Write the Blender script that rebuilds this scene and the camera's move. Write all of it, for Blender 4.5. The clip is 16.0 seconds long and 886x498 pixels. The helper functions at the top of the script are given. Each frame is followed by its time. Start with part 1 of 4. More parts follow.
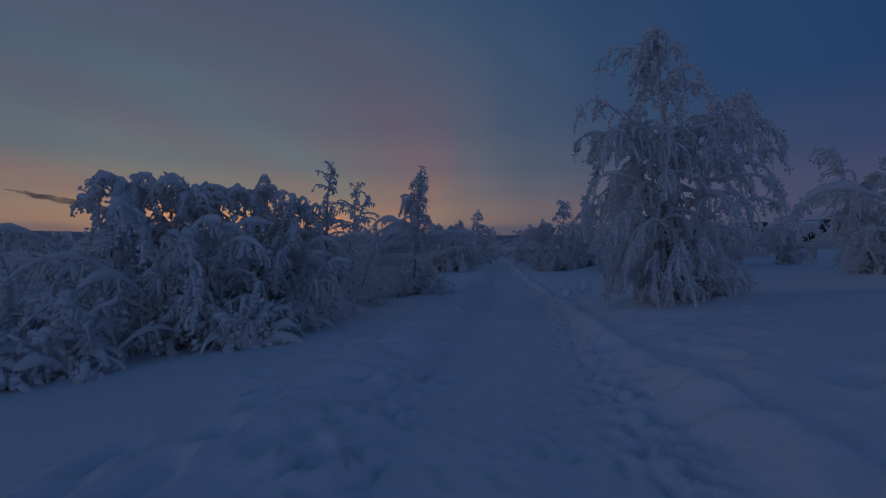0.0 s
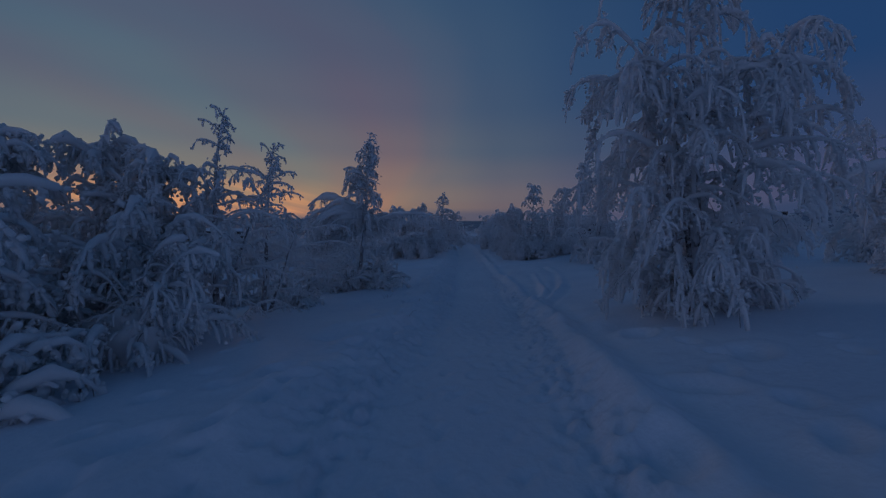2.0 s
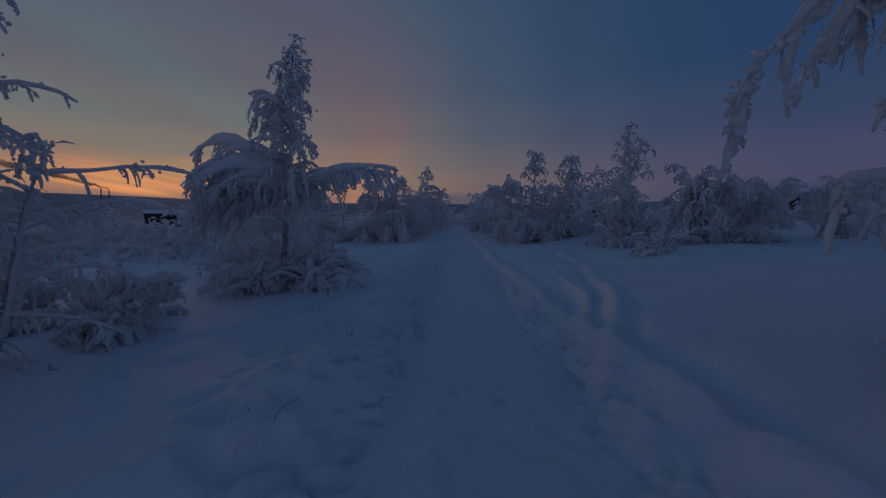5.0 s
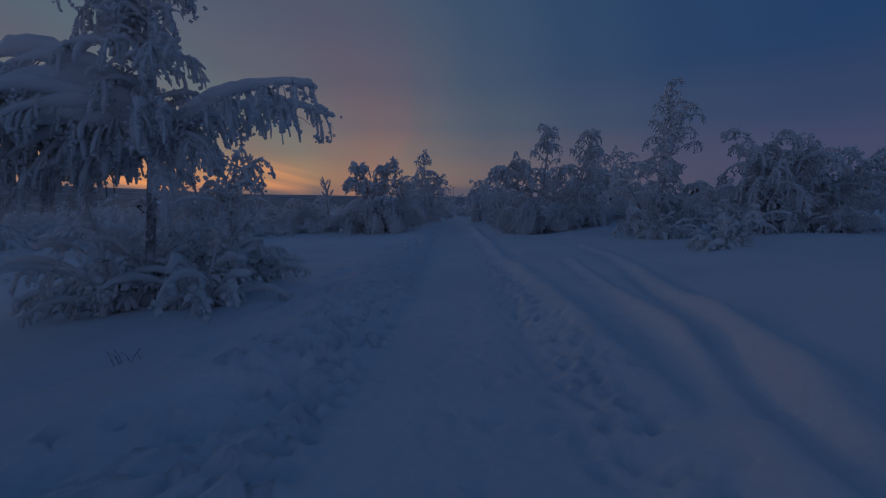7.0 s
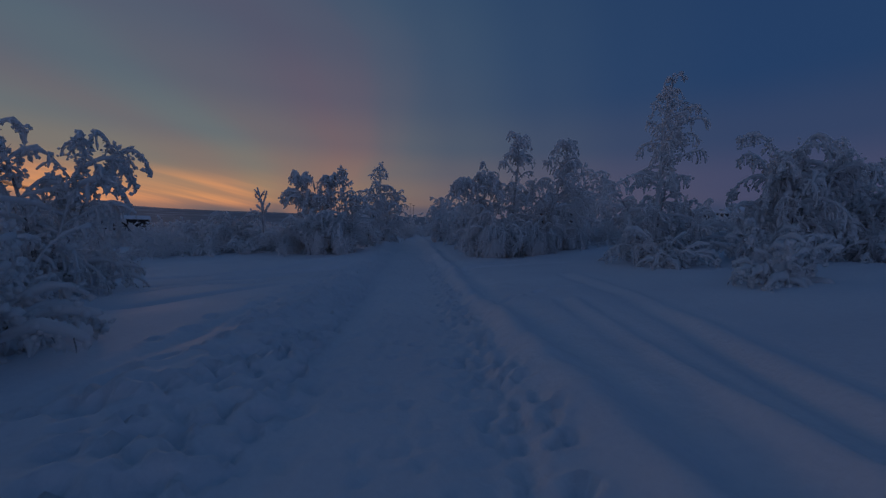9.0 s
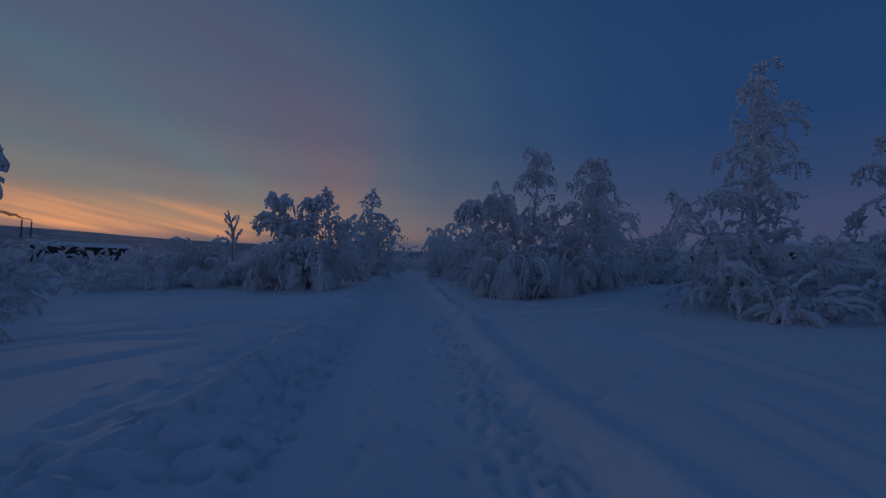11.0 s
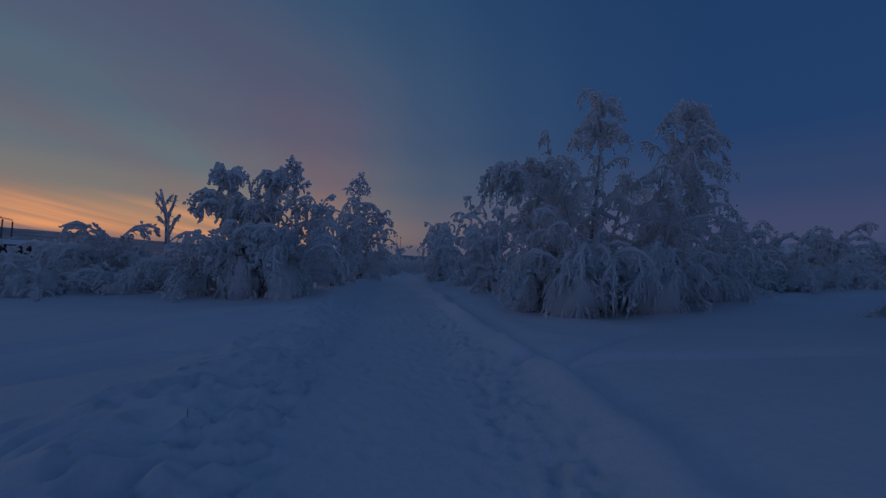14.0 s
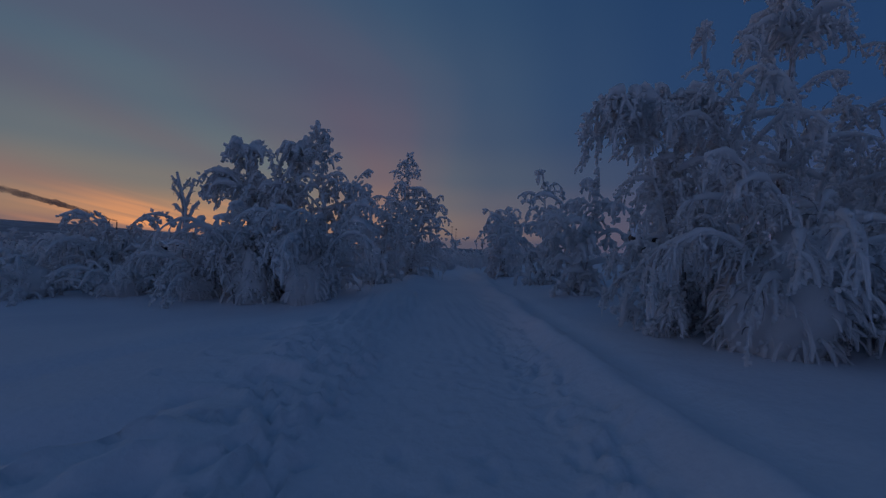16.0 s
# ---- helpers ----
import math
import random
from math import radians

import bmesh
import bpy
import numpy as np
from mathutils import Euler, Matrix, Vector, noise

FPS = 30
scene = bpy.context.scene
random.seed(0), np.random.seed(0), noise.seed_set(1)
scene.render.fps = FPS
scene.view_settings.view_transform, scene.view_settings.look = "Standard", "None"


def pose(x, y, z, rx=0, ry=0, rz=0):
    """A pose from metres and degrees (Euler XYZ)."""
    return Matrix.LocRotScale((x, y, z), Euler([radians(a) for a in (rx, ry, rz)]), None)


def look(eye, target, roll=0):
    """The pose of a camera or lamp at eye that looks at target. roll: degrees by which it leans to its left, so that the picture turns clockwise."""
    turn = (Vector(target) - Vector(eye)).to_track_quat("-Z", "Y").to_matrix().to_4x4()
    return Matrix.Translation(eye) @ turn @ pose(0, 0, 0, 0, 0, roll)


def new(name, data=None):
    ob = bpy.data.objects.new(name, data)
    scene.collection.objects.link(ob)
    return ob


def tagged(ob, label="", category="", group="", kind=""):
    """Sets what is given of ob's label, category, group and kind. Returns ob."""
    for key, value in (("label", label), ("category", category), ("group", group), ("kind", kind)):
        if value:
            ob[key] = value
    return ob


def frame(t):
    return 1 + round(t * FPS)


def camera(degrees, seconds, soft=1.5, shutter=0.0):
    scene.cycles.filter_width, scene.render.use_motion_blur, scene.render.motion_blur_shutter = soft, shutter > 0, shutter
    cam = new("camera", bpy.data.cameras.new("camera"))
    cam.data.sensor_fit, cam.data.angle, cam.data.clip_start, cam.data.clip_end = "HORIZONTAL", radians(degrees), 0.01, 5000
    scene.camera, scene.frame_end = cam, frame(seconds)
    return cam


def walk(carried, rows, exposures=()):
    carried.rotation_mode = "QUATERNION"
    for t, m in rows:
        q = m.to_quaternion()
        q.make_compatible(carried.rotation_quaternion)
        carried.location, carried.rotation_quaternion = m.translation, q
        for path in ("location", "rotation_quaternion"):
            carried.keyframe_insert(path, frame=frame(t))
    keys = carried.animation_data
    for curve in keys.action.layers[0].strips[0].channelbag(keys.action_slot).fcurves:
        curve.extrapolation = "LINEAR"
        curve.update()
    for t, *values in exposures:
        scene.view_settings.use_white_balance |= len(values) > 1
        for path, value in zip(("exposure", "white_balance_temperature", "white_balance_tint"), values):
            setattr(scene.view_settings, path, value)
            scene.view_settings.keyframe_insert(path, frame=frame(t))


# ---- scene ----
cam = camera(96.5, 16.0, soft=1.4)
PATH = [
    (0, (0.031, 0.375, 1.333), (0.032, 2.375, 1.319), -0.70),
    (0.5, (0.170, 1.060, 1.325), (0.251, 3.058, 1.291), -0.60),
    (1, (0.279, 1.742, 1.365), (0.423, 3.736, 1.315), -0.20),
    (1.5, (0.412, 2.490, 1.358), (0.583, 4.481, 1.288), -0.20),
    (2, (0.551, 3.309, 1.360), (0.720, 5.300, 1.269), 0.30),
    (2.5, (0.652, 4.184, 1.317), (0.834, 6.173, 1.212), 0.00),
    (3, (0.852, 5.162, 1.245), (1.037, 7.150, 1.127), 0.30),
    (3.5, (0.901, 6.086, 1.150), (1.115, 8.070, 1.018), 0.20),
    (4, (1.021, 7.000, 1.069), (1.254, 8.981, 0.922), 0.30),
    (4.2, (1.030, 7.348, 1.065), (1.259, 9.329, 0.911), 0.40),
    (6.3, (2.021, 11.154, 0.673), (2.257, 13.130, 0.479), 0.00),
    (6.5, (2.031, 11.532, 0.636), (2.235, 13.512, 0.438), 0.10),
    (7, (2.280, 12.424, 0.584), (2.491, 14.402, 0.373), 0.30),
    (7.5, (2.488, 13.263, 0.547), (2.734, 15.235, 0.323), 0.50),
    (8, (2.749, 14.143, 0.462), (3.083, 16.101, 0.230), 1.41),
    (8.5, (2.828, 14.967, 0.467), (3.212, 16.925, 0.326), 1.11),
    (9, (2.987, 15.805, 0.462), (3.392, 17.761, 0.356), 1.32),
    (9.5, (3.000, 16.642, 0.423), (3.425, 18.596, 0.370), 1.42),
    (10, (3.082, 17.480, 0.406), (3.525, 19.430, 0.442), 1.42),
    (10.2, (3.125, 17.862, 0.443), (3.568, 19.812, 0.481), 1.62),
    (12.3, (3.556, 21.384, 0.144), (3.991, 23.332, 0.273), 2.42),
    (12.5, (3.599, 21.729, 0.119), (4.033, 23.677, 0.246), 2.22),
    (13, (3.664, 22.650, 0.137), (4.109, 24.596, 0.249), 2.32),
    (13.5, (3.772, 23.603, 0.140), (4.227, 25.548, 0.243), 2.42),
    (14, (3.842, 24.607, 0.140), (4.319, 26.547, 0.234), 2.62),
    (14.5, (3.997, 25.524, 0.114), (4.495, 27.459, 0.204), 2.73),
    (15, (4.177, 26.457, 0.107), (4.688, 28.389, 0.188), 2.93),
    (15.5, (4.333, 27.348, 0.122), (4.796, 29.293, 0.191), 3.22),
    (16, (4.352, 28.155, 0.158), (4.554, 30.144, 0.205), 2.30),
]
walk(cam, [(t, look(eye, target, roll)) for t, eye, target, roll in PATH],
     [(0, 0.0, 6200, 10), (1, 0.0, 6100, 10), (2, 0.0, 5900, 6), (2.5, 0.0, 5800, 4), (3, 0.0, 5950, 3), (3.5, 0.0, 6650, 9), (4.2, 0.0, 7150, 11), (6.3, 0.0, 6050, 8), (7, 0.0, 6350, 9), (8.5, 0.0, 6700, 10), (9.5, 0.0, 5950, 8), (10, 0.0, 5850, 6), (12.5, 0.0, 5600, 10), (14, 0.0, 5850, 9), (15, 0.0, 6050, 10), (16, 0.02, 6200, 10)])

# ---- sky, glow and exposure ----
SUN_TURN = 26.5   # degrees to the left of straight ahead (+y)
SUN_RISE = 2.0


def build_world():
    w = bpy.data.worlds.new("dusk_sky")
    scene.world = w
    w.use_nodes = True
    nt = w.node_tree
    nt.nodes.clear()
    n, l = nt.nodes.new, nt.links.new

    def math_node(op, a, b=None, c=None):
        m = n("ShaderNodeMath")
        m.operation = op
        for i, v in enumerate((a, b, c)):
            if v is None:
                continue
            if isinstance(v, (int, float)):
                m.inputs[i].default_value = v
            else:
                l(v, m.inputs[i])
        return m.outputs[0]

    def ramp(fac, stops):
        r = n("ShaderNodeValToRGB")
        r.color_ramp.interpolation = "EASE"
        el = r.color_ramp.elements
        while len(el) < len(stops):
            el.new(0.5)
        for e, (p, col) in zip(el, stops):
            e.position, e.color = p, (*col, 1)
        l(fac, r.inputs[0])
        return r.outputs[0]

    def blend(fac, a, b, mode="MIX"):
        m = n("ShaderNodeMix")
        m.data_type, m.blend_type = "RGBA", mode
        for s, v in ((m.inputs[0], fac), (m.inputs[6], a), (m.inputs[7], b)):
            if isinstance(v, (int, float)):
                s.default_value = v
            elif isinstance(v, tuple):
                s.default_value = (*v, 1)
            else:
                l(v, s)
        return m.outputs[2]

    tc = n("ShaderNodeTexCoord")
    sep = n("ShaderNodeSeparateXYZ")
    l(tc.outputs["Generated"], sep.inputs[0])
    x, y, z = sep.outputs
    zz = math_node("MAXIMUM", z, 0.0)
    a = radians(SUN_TURN)
    # cosine of the turn away from the sunken sun
    hor = math_node("SQRT", math_node("MAXIMUM", math_node("SUBTRACT", 1.0, math_node("MULTIPLY", z, z)), 0.0001))
    toward = math_node("DIVIDE", math_node("ADD", math_node("MULTIPLY", x, -math.sin(a)), math_node("MULTIPLY", y, math.cos(a))), hor)
    round_sun = math_node("MULTIPLY", toward, math_node("POWER", hor, 0.5))
    lit = ramp(math_node("MULTIPLY_ADD", round_sun, 0.5, 0.5), SKY_TURN)
    warm = ramp(zz, SKY_WARM)
    cold = ramp(zz, SKY_COLD)
    col = blend(lit, cold, warm)
    # brighter unseen sky roughly opposite the sunken sun, added to light the tree fronts
    c = radians(BACK_FILL_TURN)
    facing = math_node("DIVIDE", math_node("ADD", math_node("MULTIPLY", x, math.sin(c)), math_node("MULTIPLY", y, math.cos(c))), hor)
    back_fill = ramp(math_node("MULTIPLY_ADD", facing, 0.5, 0.5), [(0.48, (0, 0, 0)), (0.72, (1, 1, 1))])
    col = blend(back_fill, col, ramp(zz, SKY_BACK_FILL))
    # a low bank of grey cloud far off on the right
    e = radians(58)
    beside = math_node("DIVIDE", math_node("ADD", math_node("MULTIPLY", x, math.sin(e)), math_node("MULTIPLY", y, math.cos(e))), hor)
    edge = n("ShaderNodeTexNoise")
    edge.inputs["Scale"].default_value, edge.inputs["Detail"].default_value = 7.0, 4
    l(tc.outputs["Generated"], edge.inputs["Vector"])
    height = math_node("MULTIPLY_ADD", math_node("SUBTRACT", edge.outputs["Fac"], 0.5), -0.09, z)
    bank = math_node("MULTIPLY", ramp(math_node("MULTIPLY_ADD", beside, 0.5, 0.5), [(0.968, (0, 0, 0)), (0.99, (1, 1, 1))]), ramp(height, [(0.05, (1, 1, 1)), (0.085, (0, 0, 0))]))
    col = blend(math_node("MULTIPLY", bank, 0.75), col, SKY_BANK)
    # thin high cloud in long bands that run together near the horizon
    h = math_node("ADD", zz, 0.06)
    px, py = math_node("DIVIDE", x, h), math_node("DIVIDE", y, h)
    b = radians(-4)
    across = math_node("ADD", math_node("MULTIPLY", px, math.cos(b)), math_node("MULTIPLY", py, math.sin(b)))
    along_way = math_node("SUBTRACT", math_node("MULTIPLY", py, math.cos(b)), math_node("MULTIPLY", px, math.sin(b)))
    comb = n("ShaderNodeCombineXYZ")
    l(math_node("MULTIPLY", across, 0.8), comb.inputs[0])
    l(math_node("MULTIPLY", along_way, 0.16), comb.inputs[1])
    comb.inputs[2].default_value = 3.7
    tex = n("ShaderNodeTexNoise")
    tex.inputs["Scale"].default_value = 1.0
    tex.inputs["Detail"].default_value = 5
    tex.inputs["Roughness"].default_value = 0.5
    tex.inputs["Distortion"].default_value = 0.4
    l(comb.outputs[0], tex.inputs["Vector"])
    # the bands bend to the left high up and low down
    bend = math_node("ADD", math_node("MULTIPLY", math_node("MAXIMUM", math_node("SUBTRACT", 1.95, py), 0.0), 0.75), math_node("MULTIPLY", math_node("MAXIMUM", math_node("SUBTRACT", py, 4.2), 0.0), 0.2))
    wave = math_node("ADD", math_node("ADD", across, bend), math_node("MULTIPLY", math_node("SUBTRACT", tex.outputs["Fac"], 0.5), 0.55))
    band = ramp(math_node("MULTIPLY_ADD", wave, 1 / 6, 5 / 6), SKY_BANDS)
    streak = math_node("MULTIPLY", band, math_node("MULTIPLY_ADD", tex.outputs["Fac"], 0.8, 0.6))
    pink = ramp(zz, SKY_PINK)
    near = ramp(math_node("MULTIPLY_ADD", toward, 0.5, 0.5), [(0.64, (0, 0, 0)), (0.86, (0.45,) * 3), (0.94, (0.92,) * 3)])
    col = blend(math_node("MULTIPLY", streak, near), col, pink)
    # fine bright bars low over the sunken sun
    comb2 = n("ShaderNodeCombineXYZ")
    l(math_node("MULTIPLY", x, 2.2), comb2.inputs[0])
    l(math_node("MULTIPLY_ADD", z, 42.0, math_node("MULTIPLY", x, 10.0)), comb2.inputs[1])
    tex2 = n("ShaderNodeTexNoise")
    tex2.inputs["Scale"].default_value = 1.0
    tex2.inputs["Detail"].default_value = 3
    l(comb2.outputs[0], tex2.inputs["Vector"])
    bars = ramp(tex2.outputs["Fac"], [(0.40, (0, 0, 0)), (0.68, (1, 1, 1))])
    spot = ramp(math_node("MULTIPLY_ADD", toward, 0.5, 0.5), [(0.975, (0, 0, 0)), (1.0, (1, 1, 1))])
    low = ramp(zz, [(0.028, (0.1,) * 3), (0.046, (1, 1, 1)), (0.065, (0.75,) * 3), (0.125, (0, 0, 0))])
    glow = math_node("MULTIPLY", math_node("MULTIPLY", spot, low), math_node("MULTIPLY_ADD", bars, 0.75, 0.25))
    col = blend(math_node("MULTIPLY", glow, 0.85), col, SKY_GLOW)
    bg = n("ShaderNodeBackground")
    bg.inputs["Strength"].default_value = SKY_STRENGTH
    l(col, bg.inputs["Color"])
    out = n("ShaderNodeOutputWorld")
    l(bg.outputs[0], out.inputs["Surface"])


SKY_STRENGTH = 1.06
BACK_FILL_TURN = 192.0
SKY_TURN = [(0.62, (0, 0, 0)), (0.72, (0.06,) * 3), (0.80, (0.19,) * 3), (0.88, (0.41,) * 3), (0.93, (0.62,) * 3), (0.96, (0.84,) * 3), (0.985, (1, 1, 1))]
SKY_WARM = [(0.0, (0.11, 0.10, 0.115)), (0.04, (0.125, 0.104, 0.115)), (0.06, (0.27, 0.175, 0.118)), (0.085, (0.27, 0.190, 0.130)), (0.14, (0.185, 0.168, 0.148)), (0.2, (0.128, 0.150, 0.160)), (0.3, (0.095, 0.127, 0.158)), (0.4, (0.078, 0.121, 0.163)), (0.6, (0.050, 0.098, 0.158)), (1.0, (0.0150, 0.0385, 0.091))]
SKY_COLD = [(0.0, (0.070, 0.067, 0.118)), (0.11, (0.054, 0.062, 0.125)), (0.2, (0.032, 0.053, 0.119)), (0.32, (0.0175, 0.046, 0.120)), (0.7, (0.014, 0.040, 0.105)), (1.0, (0.0150, 0.0385, 0.091))]
SKY_PINK = [(0.0, (0.36, 0.165, 0.11)), (0.06, (0.33, 0.17, 0.115)), (0.12, (0.24, 0.145, 0.124)), (0.2, (0.162, 0.112, 0.128)), (0.3, (0.114, 0.093, 0.132)), (0.42, (0.084, 0.085, 0.132)), (0.6, (0.055, 0.070, 0.122))]
SKY_BANDS = [(0.0, (0.3,) * 3), (0.175, (0.65,) * 3), (0.34, (0.03,) * 3), (0.41, (0.1,) * 3), (0.50, (0.42,) * 3), (0.585, (0.04,) * 3), (0.66, (0.62,) * 3), (0.74, (1,) * 3), (0.79, (0.8,) * 3), (0.835, (0.35,) * 3), (0.88, (0.1,) * 3), (0.95, (0,) * 3)]
# extra brightness low in the sky behind the camera, a fill for the trees
SKY_BACK_FILL = [(0.0, (0.175, 0.18, 0.30)), (0.2, (0.158, 0.18, 0.305)), (0.45, (0.05, 0.085, 0.18)), (0.75, (0.0150, 0.0385, 0.091)), (1.0, (0.0150, 0.0385, 0.091))]
SKY_BANK = (0.028, 0.048, 0.105)
SKY_GLOW = (0.95, 0.36, 0.12)
build_world()

sun = new("sun", bpy.data.lights.new("sun", "SUN"))
sun.data.energy, sun.data.angle, sun.data.color = 0.125, radians(14), (1.0, 0.58, 0.42)
sa, se = radians(SUN_TURN), radians(SUN_RISE)
sun.matrix_world = look((0, 0, 30), (30 * math.sin(sa) * math.cos(se), -30 * math.cos(sa) * math.cos(se), 30 - 30 * math.sin(se)))
scene.view_settings.exposure = 0.0


# ---- materials ----
def material(name, colour, dark, rough, scale=6.0, fine=60.0, bump=0.3, depth=0.02, spread=0.35, random_shift=0.0):
    """A surface whose colour wanders between two tones at two scales, with fine relief."""
    m = bpy.data.materials.new(name)
    m.use_nodes = True
    nt = m.node_tree
    n, l = nt.nodes.new, nt.links.new
    p = nt.nodes["Principled BSDF"]
    tc = n("ShaderNodeTexCoord")
    t1, t2 = n("ShaderNodeTexNoise"), n("ShaderNodeTexNoise")
    for t, s, d in ((t1, scale, 4), (t2, fine, 5)):
        t.inputs["Scale"].default_value, t.inputs["Detail"].default_value = s, d
        l(tc.outputs["Object"], t.inputs["Vector"])
    add = n("ShaderNodeMath")
    add.operation = "MULTIPLY_ADD"
    l(t1.outputs["Fac"], add.inputs[0])
    add.inputs[1].default_value = 0.6
    half = n("ShaderNodeMath")
    half.operation = "MULTIPLY"
    l(t2.outputs["Fac"], half.inputs[0])
    half.inputs[1].default_value = 0.4
    l(half.outputs[0], add.inputs[2])
    r = n("ShaderNodeValToRGB")
    r.color_ramp.elements[0].position, r.color_ramp.elements[0].color = 0.5 - spread / 2, (*dark, 1)
    r.color_ramp.elements[1].position, r.color_ramp.elements[1].color = 0.5 + spread / 2, (*colour, 1)
    l(add.outputs[0], r.inputs[0])
    l(r.outputs[0], p.inputs["Base Color"])
    p.inputs["Roughness"].default_value = rough
    b = n("ShaderNodeBump")
    b.inputs["Strength"].default_value, b.inputs["Distance"].default_value = bump, depth
    l(add.outputs[0], b.inputs["Height"])
    l(b.outputs[0], p.inputs["Normal"])
    return m


SNOW = material("snow", (0.86, 0.88, 0.92), (0.76, 0.79, 0.85), 0.75, 1.2, 22.0, 0.5, 0.03)
RIME = material("rime", (0.98, 0.98, 0.985), (0.95, 0.953, 0.96), 0.8, 5.0, 45.0, 0.6, 0.02)


def let_light_through(m, share):
    """Snow crystals scatter light on: part of it leaves on the far side."""
    nt = m.node_tree
    n, l = nt.nodes.new, nt.links.new
    p = nt.nodes["Principled BSDF"]
    t, mix = n("ShaderNodeBsdfTranslucent"), n("ShaderNodeMixShader")
    l(p.inputs["Base Color"].links[0].from_socket, t.inputs["Color"])
    mix.inputs[0].default_value = share
    l(p.outputs[0], mix.inputs[1])
    l(t.outputs[0], mix.inputs[2])
    l(mix.outputs[0], nt.nodes["Material Output"].inputs["Surface"])


let_light_through(RIME, 0.45)


LOAD = material("snow_load", (0.96, 0.965, 0.97), (0.90, 0.91, 0.93), 0.75, 4.0, 40.0, 0.5, 0.02)
let_light_through(LOAD, 0.35)
BARK = material("bark", (0.62, 0.63, 0.66), (0.15, 0.135, 0.13), 0.9, 7.0, 45.0, 0.6, 0.01, 0.22)
TIMBER = material("timber", (0.05, 0.04, 0.035), (0.02, 0.018, 0.016), 0.8, 1.5, 12.0, 0.3, 0.01)
WALL = material("render_wall", (0.16, 0.14, 0.13), (0.08, 0.075, 0.07), 0.9, 0.2, 2.0, 0.2, 0.02)
STEEL = material("steel", (0.10, 0.10, 0.11), (0.05, 0.05, 0.055), 0.5, 4.0, 30.0, 0.2, 0.004)
PANE = material("dark_pane", (0.03, 0.035, 0.045), (0.015, 0.018, 0.024), 0.15, 2.0, 9.0, 0.0, 0.001)
SMOKE = material("smoke", (0.30, 0.30, 0.33), (0.16, 0.16, 0.18), 1.0, 0.02, 0.2, 0.4, 1.0)


def thin_out(m, share, scale):
    """Part of the light passes straight through, in drifting patches."""
    nt = m.node_tree
    n, l = nt.nodes.new, nt.links.new
    p = nt.nodes["Principled BSDF"]
    t, mix, tex, rng = n("ShaderNodeBsdfTransparent"), n("ShaderNodeMixShader"), n("ShaderNodeTexNoise"), n("ShaderNodeMapRange")
    tex.inputs["Scale"].default_value = scale
    tc = n("ShaderNodeTexCoord")
    l(tc.outputs["Object"], tex.inputs["Vector"])
    l(tex.outputs["Fac"], rng.inputs["Value"])
    rng.inputs["From Min"].default_value, rng.inputs["From Max"].default_value = 0.3, 0.7
    rng.inputs["To Min"].default_value, rng.inputs["To Max"].default_value = share - 0.25, share + 0.25
    l(rng.outputs[0], mix.inputs[0])
    l(p.outputs[0], mix.inputs[1])
    l(t.outputs[0], mix.inputs[2])
    l(mix.outputs[0], nt.nodes["Material Output"].inputs["Surface"])


thin_out(SMOKE, 0.74, 0.03)


def ground_material():
    m = material("ground_snow", (0.85, 0.87, 0.91), (0.75, 0.78, 0.84), 0.7, 0.6, 16.0, 0.45, 0.05)
    nt = m.node_tree
    n, l = nt.nodes.new, nt.links.new
    p = nt.nodes["Principled BSDF"]
    src = p.inputs["Base Color"].links[0].from_socket
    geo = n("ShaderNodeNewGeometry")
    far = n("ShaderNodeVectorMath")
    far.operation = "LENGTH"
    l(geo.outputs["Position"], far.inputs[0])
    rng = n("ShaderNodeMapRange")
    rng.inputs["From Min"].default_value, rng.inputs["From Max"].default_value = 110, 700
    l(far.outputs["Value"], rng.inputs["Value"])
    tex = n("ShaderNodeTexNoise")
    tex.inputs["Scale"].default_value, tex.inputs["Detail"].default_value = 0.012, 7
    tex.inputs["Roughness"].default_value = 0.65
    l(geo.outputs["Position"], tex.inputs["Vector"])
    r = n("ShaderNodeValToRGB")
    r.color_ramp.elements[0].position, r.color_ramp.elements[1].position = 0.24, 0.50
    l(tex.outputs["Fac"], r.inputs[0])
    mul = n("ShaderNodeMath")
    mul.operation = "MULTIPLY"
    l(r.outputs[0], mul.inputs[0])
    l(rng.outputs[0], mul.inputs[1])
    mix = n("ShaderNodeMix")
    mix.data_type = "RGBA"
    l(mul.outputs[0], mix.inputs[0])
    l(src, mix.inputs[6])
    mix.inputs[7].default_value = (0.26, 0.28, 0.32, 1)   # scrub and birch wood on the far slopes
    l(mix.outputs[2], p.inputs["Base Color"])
    return m


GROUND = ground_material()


# ---- land ----
def lattice(x, y, seed):
    """Smooth value noise in 0..1 on arrays."""
    x, y = np.asarray(x, float), np.asarray(y, float)
    xi, yi = np.floor(x).astype(np.int64), np.floor(y).astype(np.int64)
    fx, fy = x - xi, y - yi
    fx, fy = fx * fx * (3 - 2 * fx), fy * fy * (3 - 2 * fy)

    def h(i, j):
        k = (i * 374761393 + j * 668265263 + seed * 974711) & 0x7FFFFFFF
        k = ((k ^ (k >> 13)) * 1274126177) & 0x7FFFFFFF
        return ((k ^ (k >> 16)) & 0xFFFF) / 65535.0
    top = h(xi, yi) * (1 - fx) + h(xi + 1, yi) * fx
    low = h(xi, yi + 1) * (1 - fx) + h(xi + 1, yi + 1) * fx
    return top * (1 - fy) + low * fy


def step(a, b, v):
    s = np.clip((v - a) / (b - a), 0, 1)
    return s * s * (3 - 2 * s)


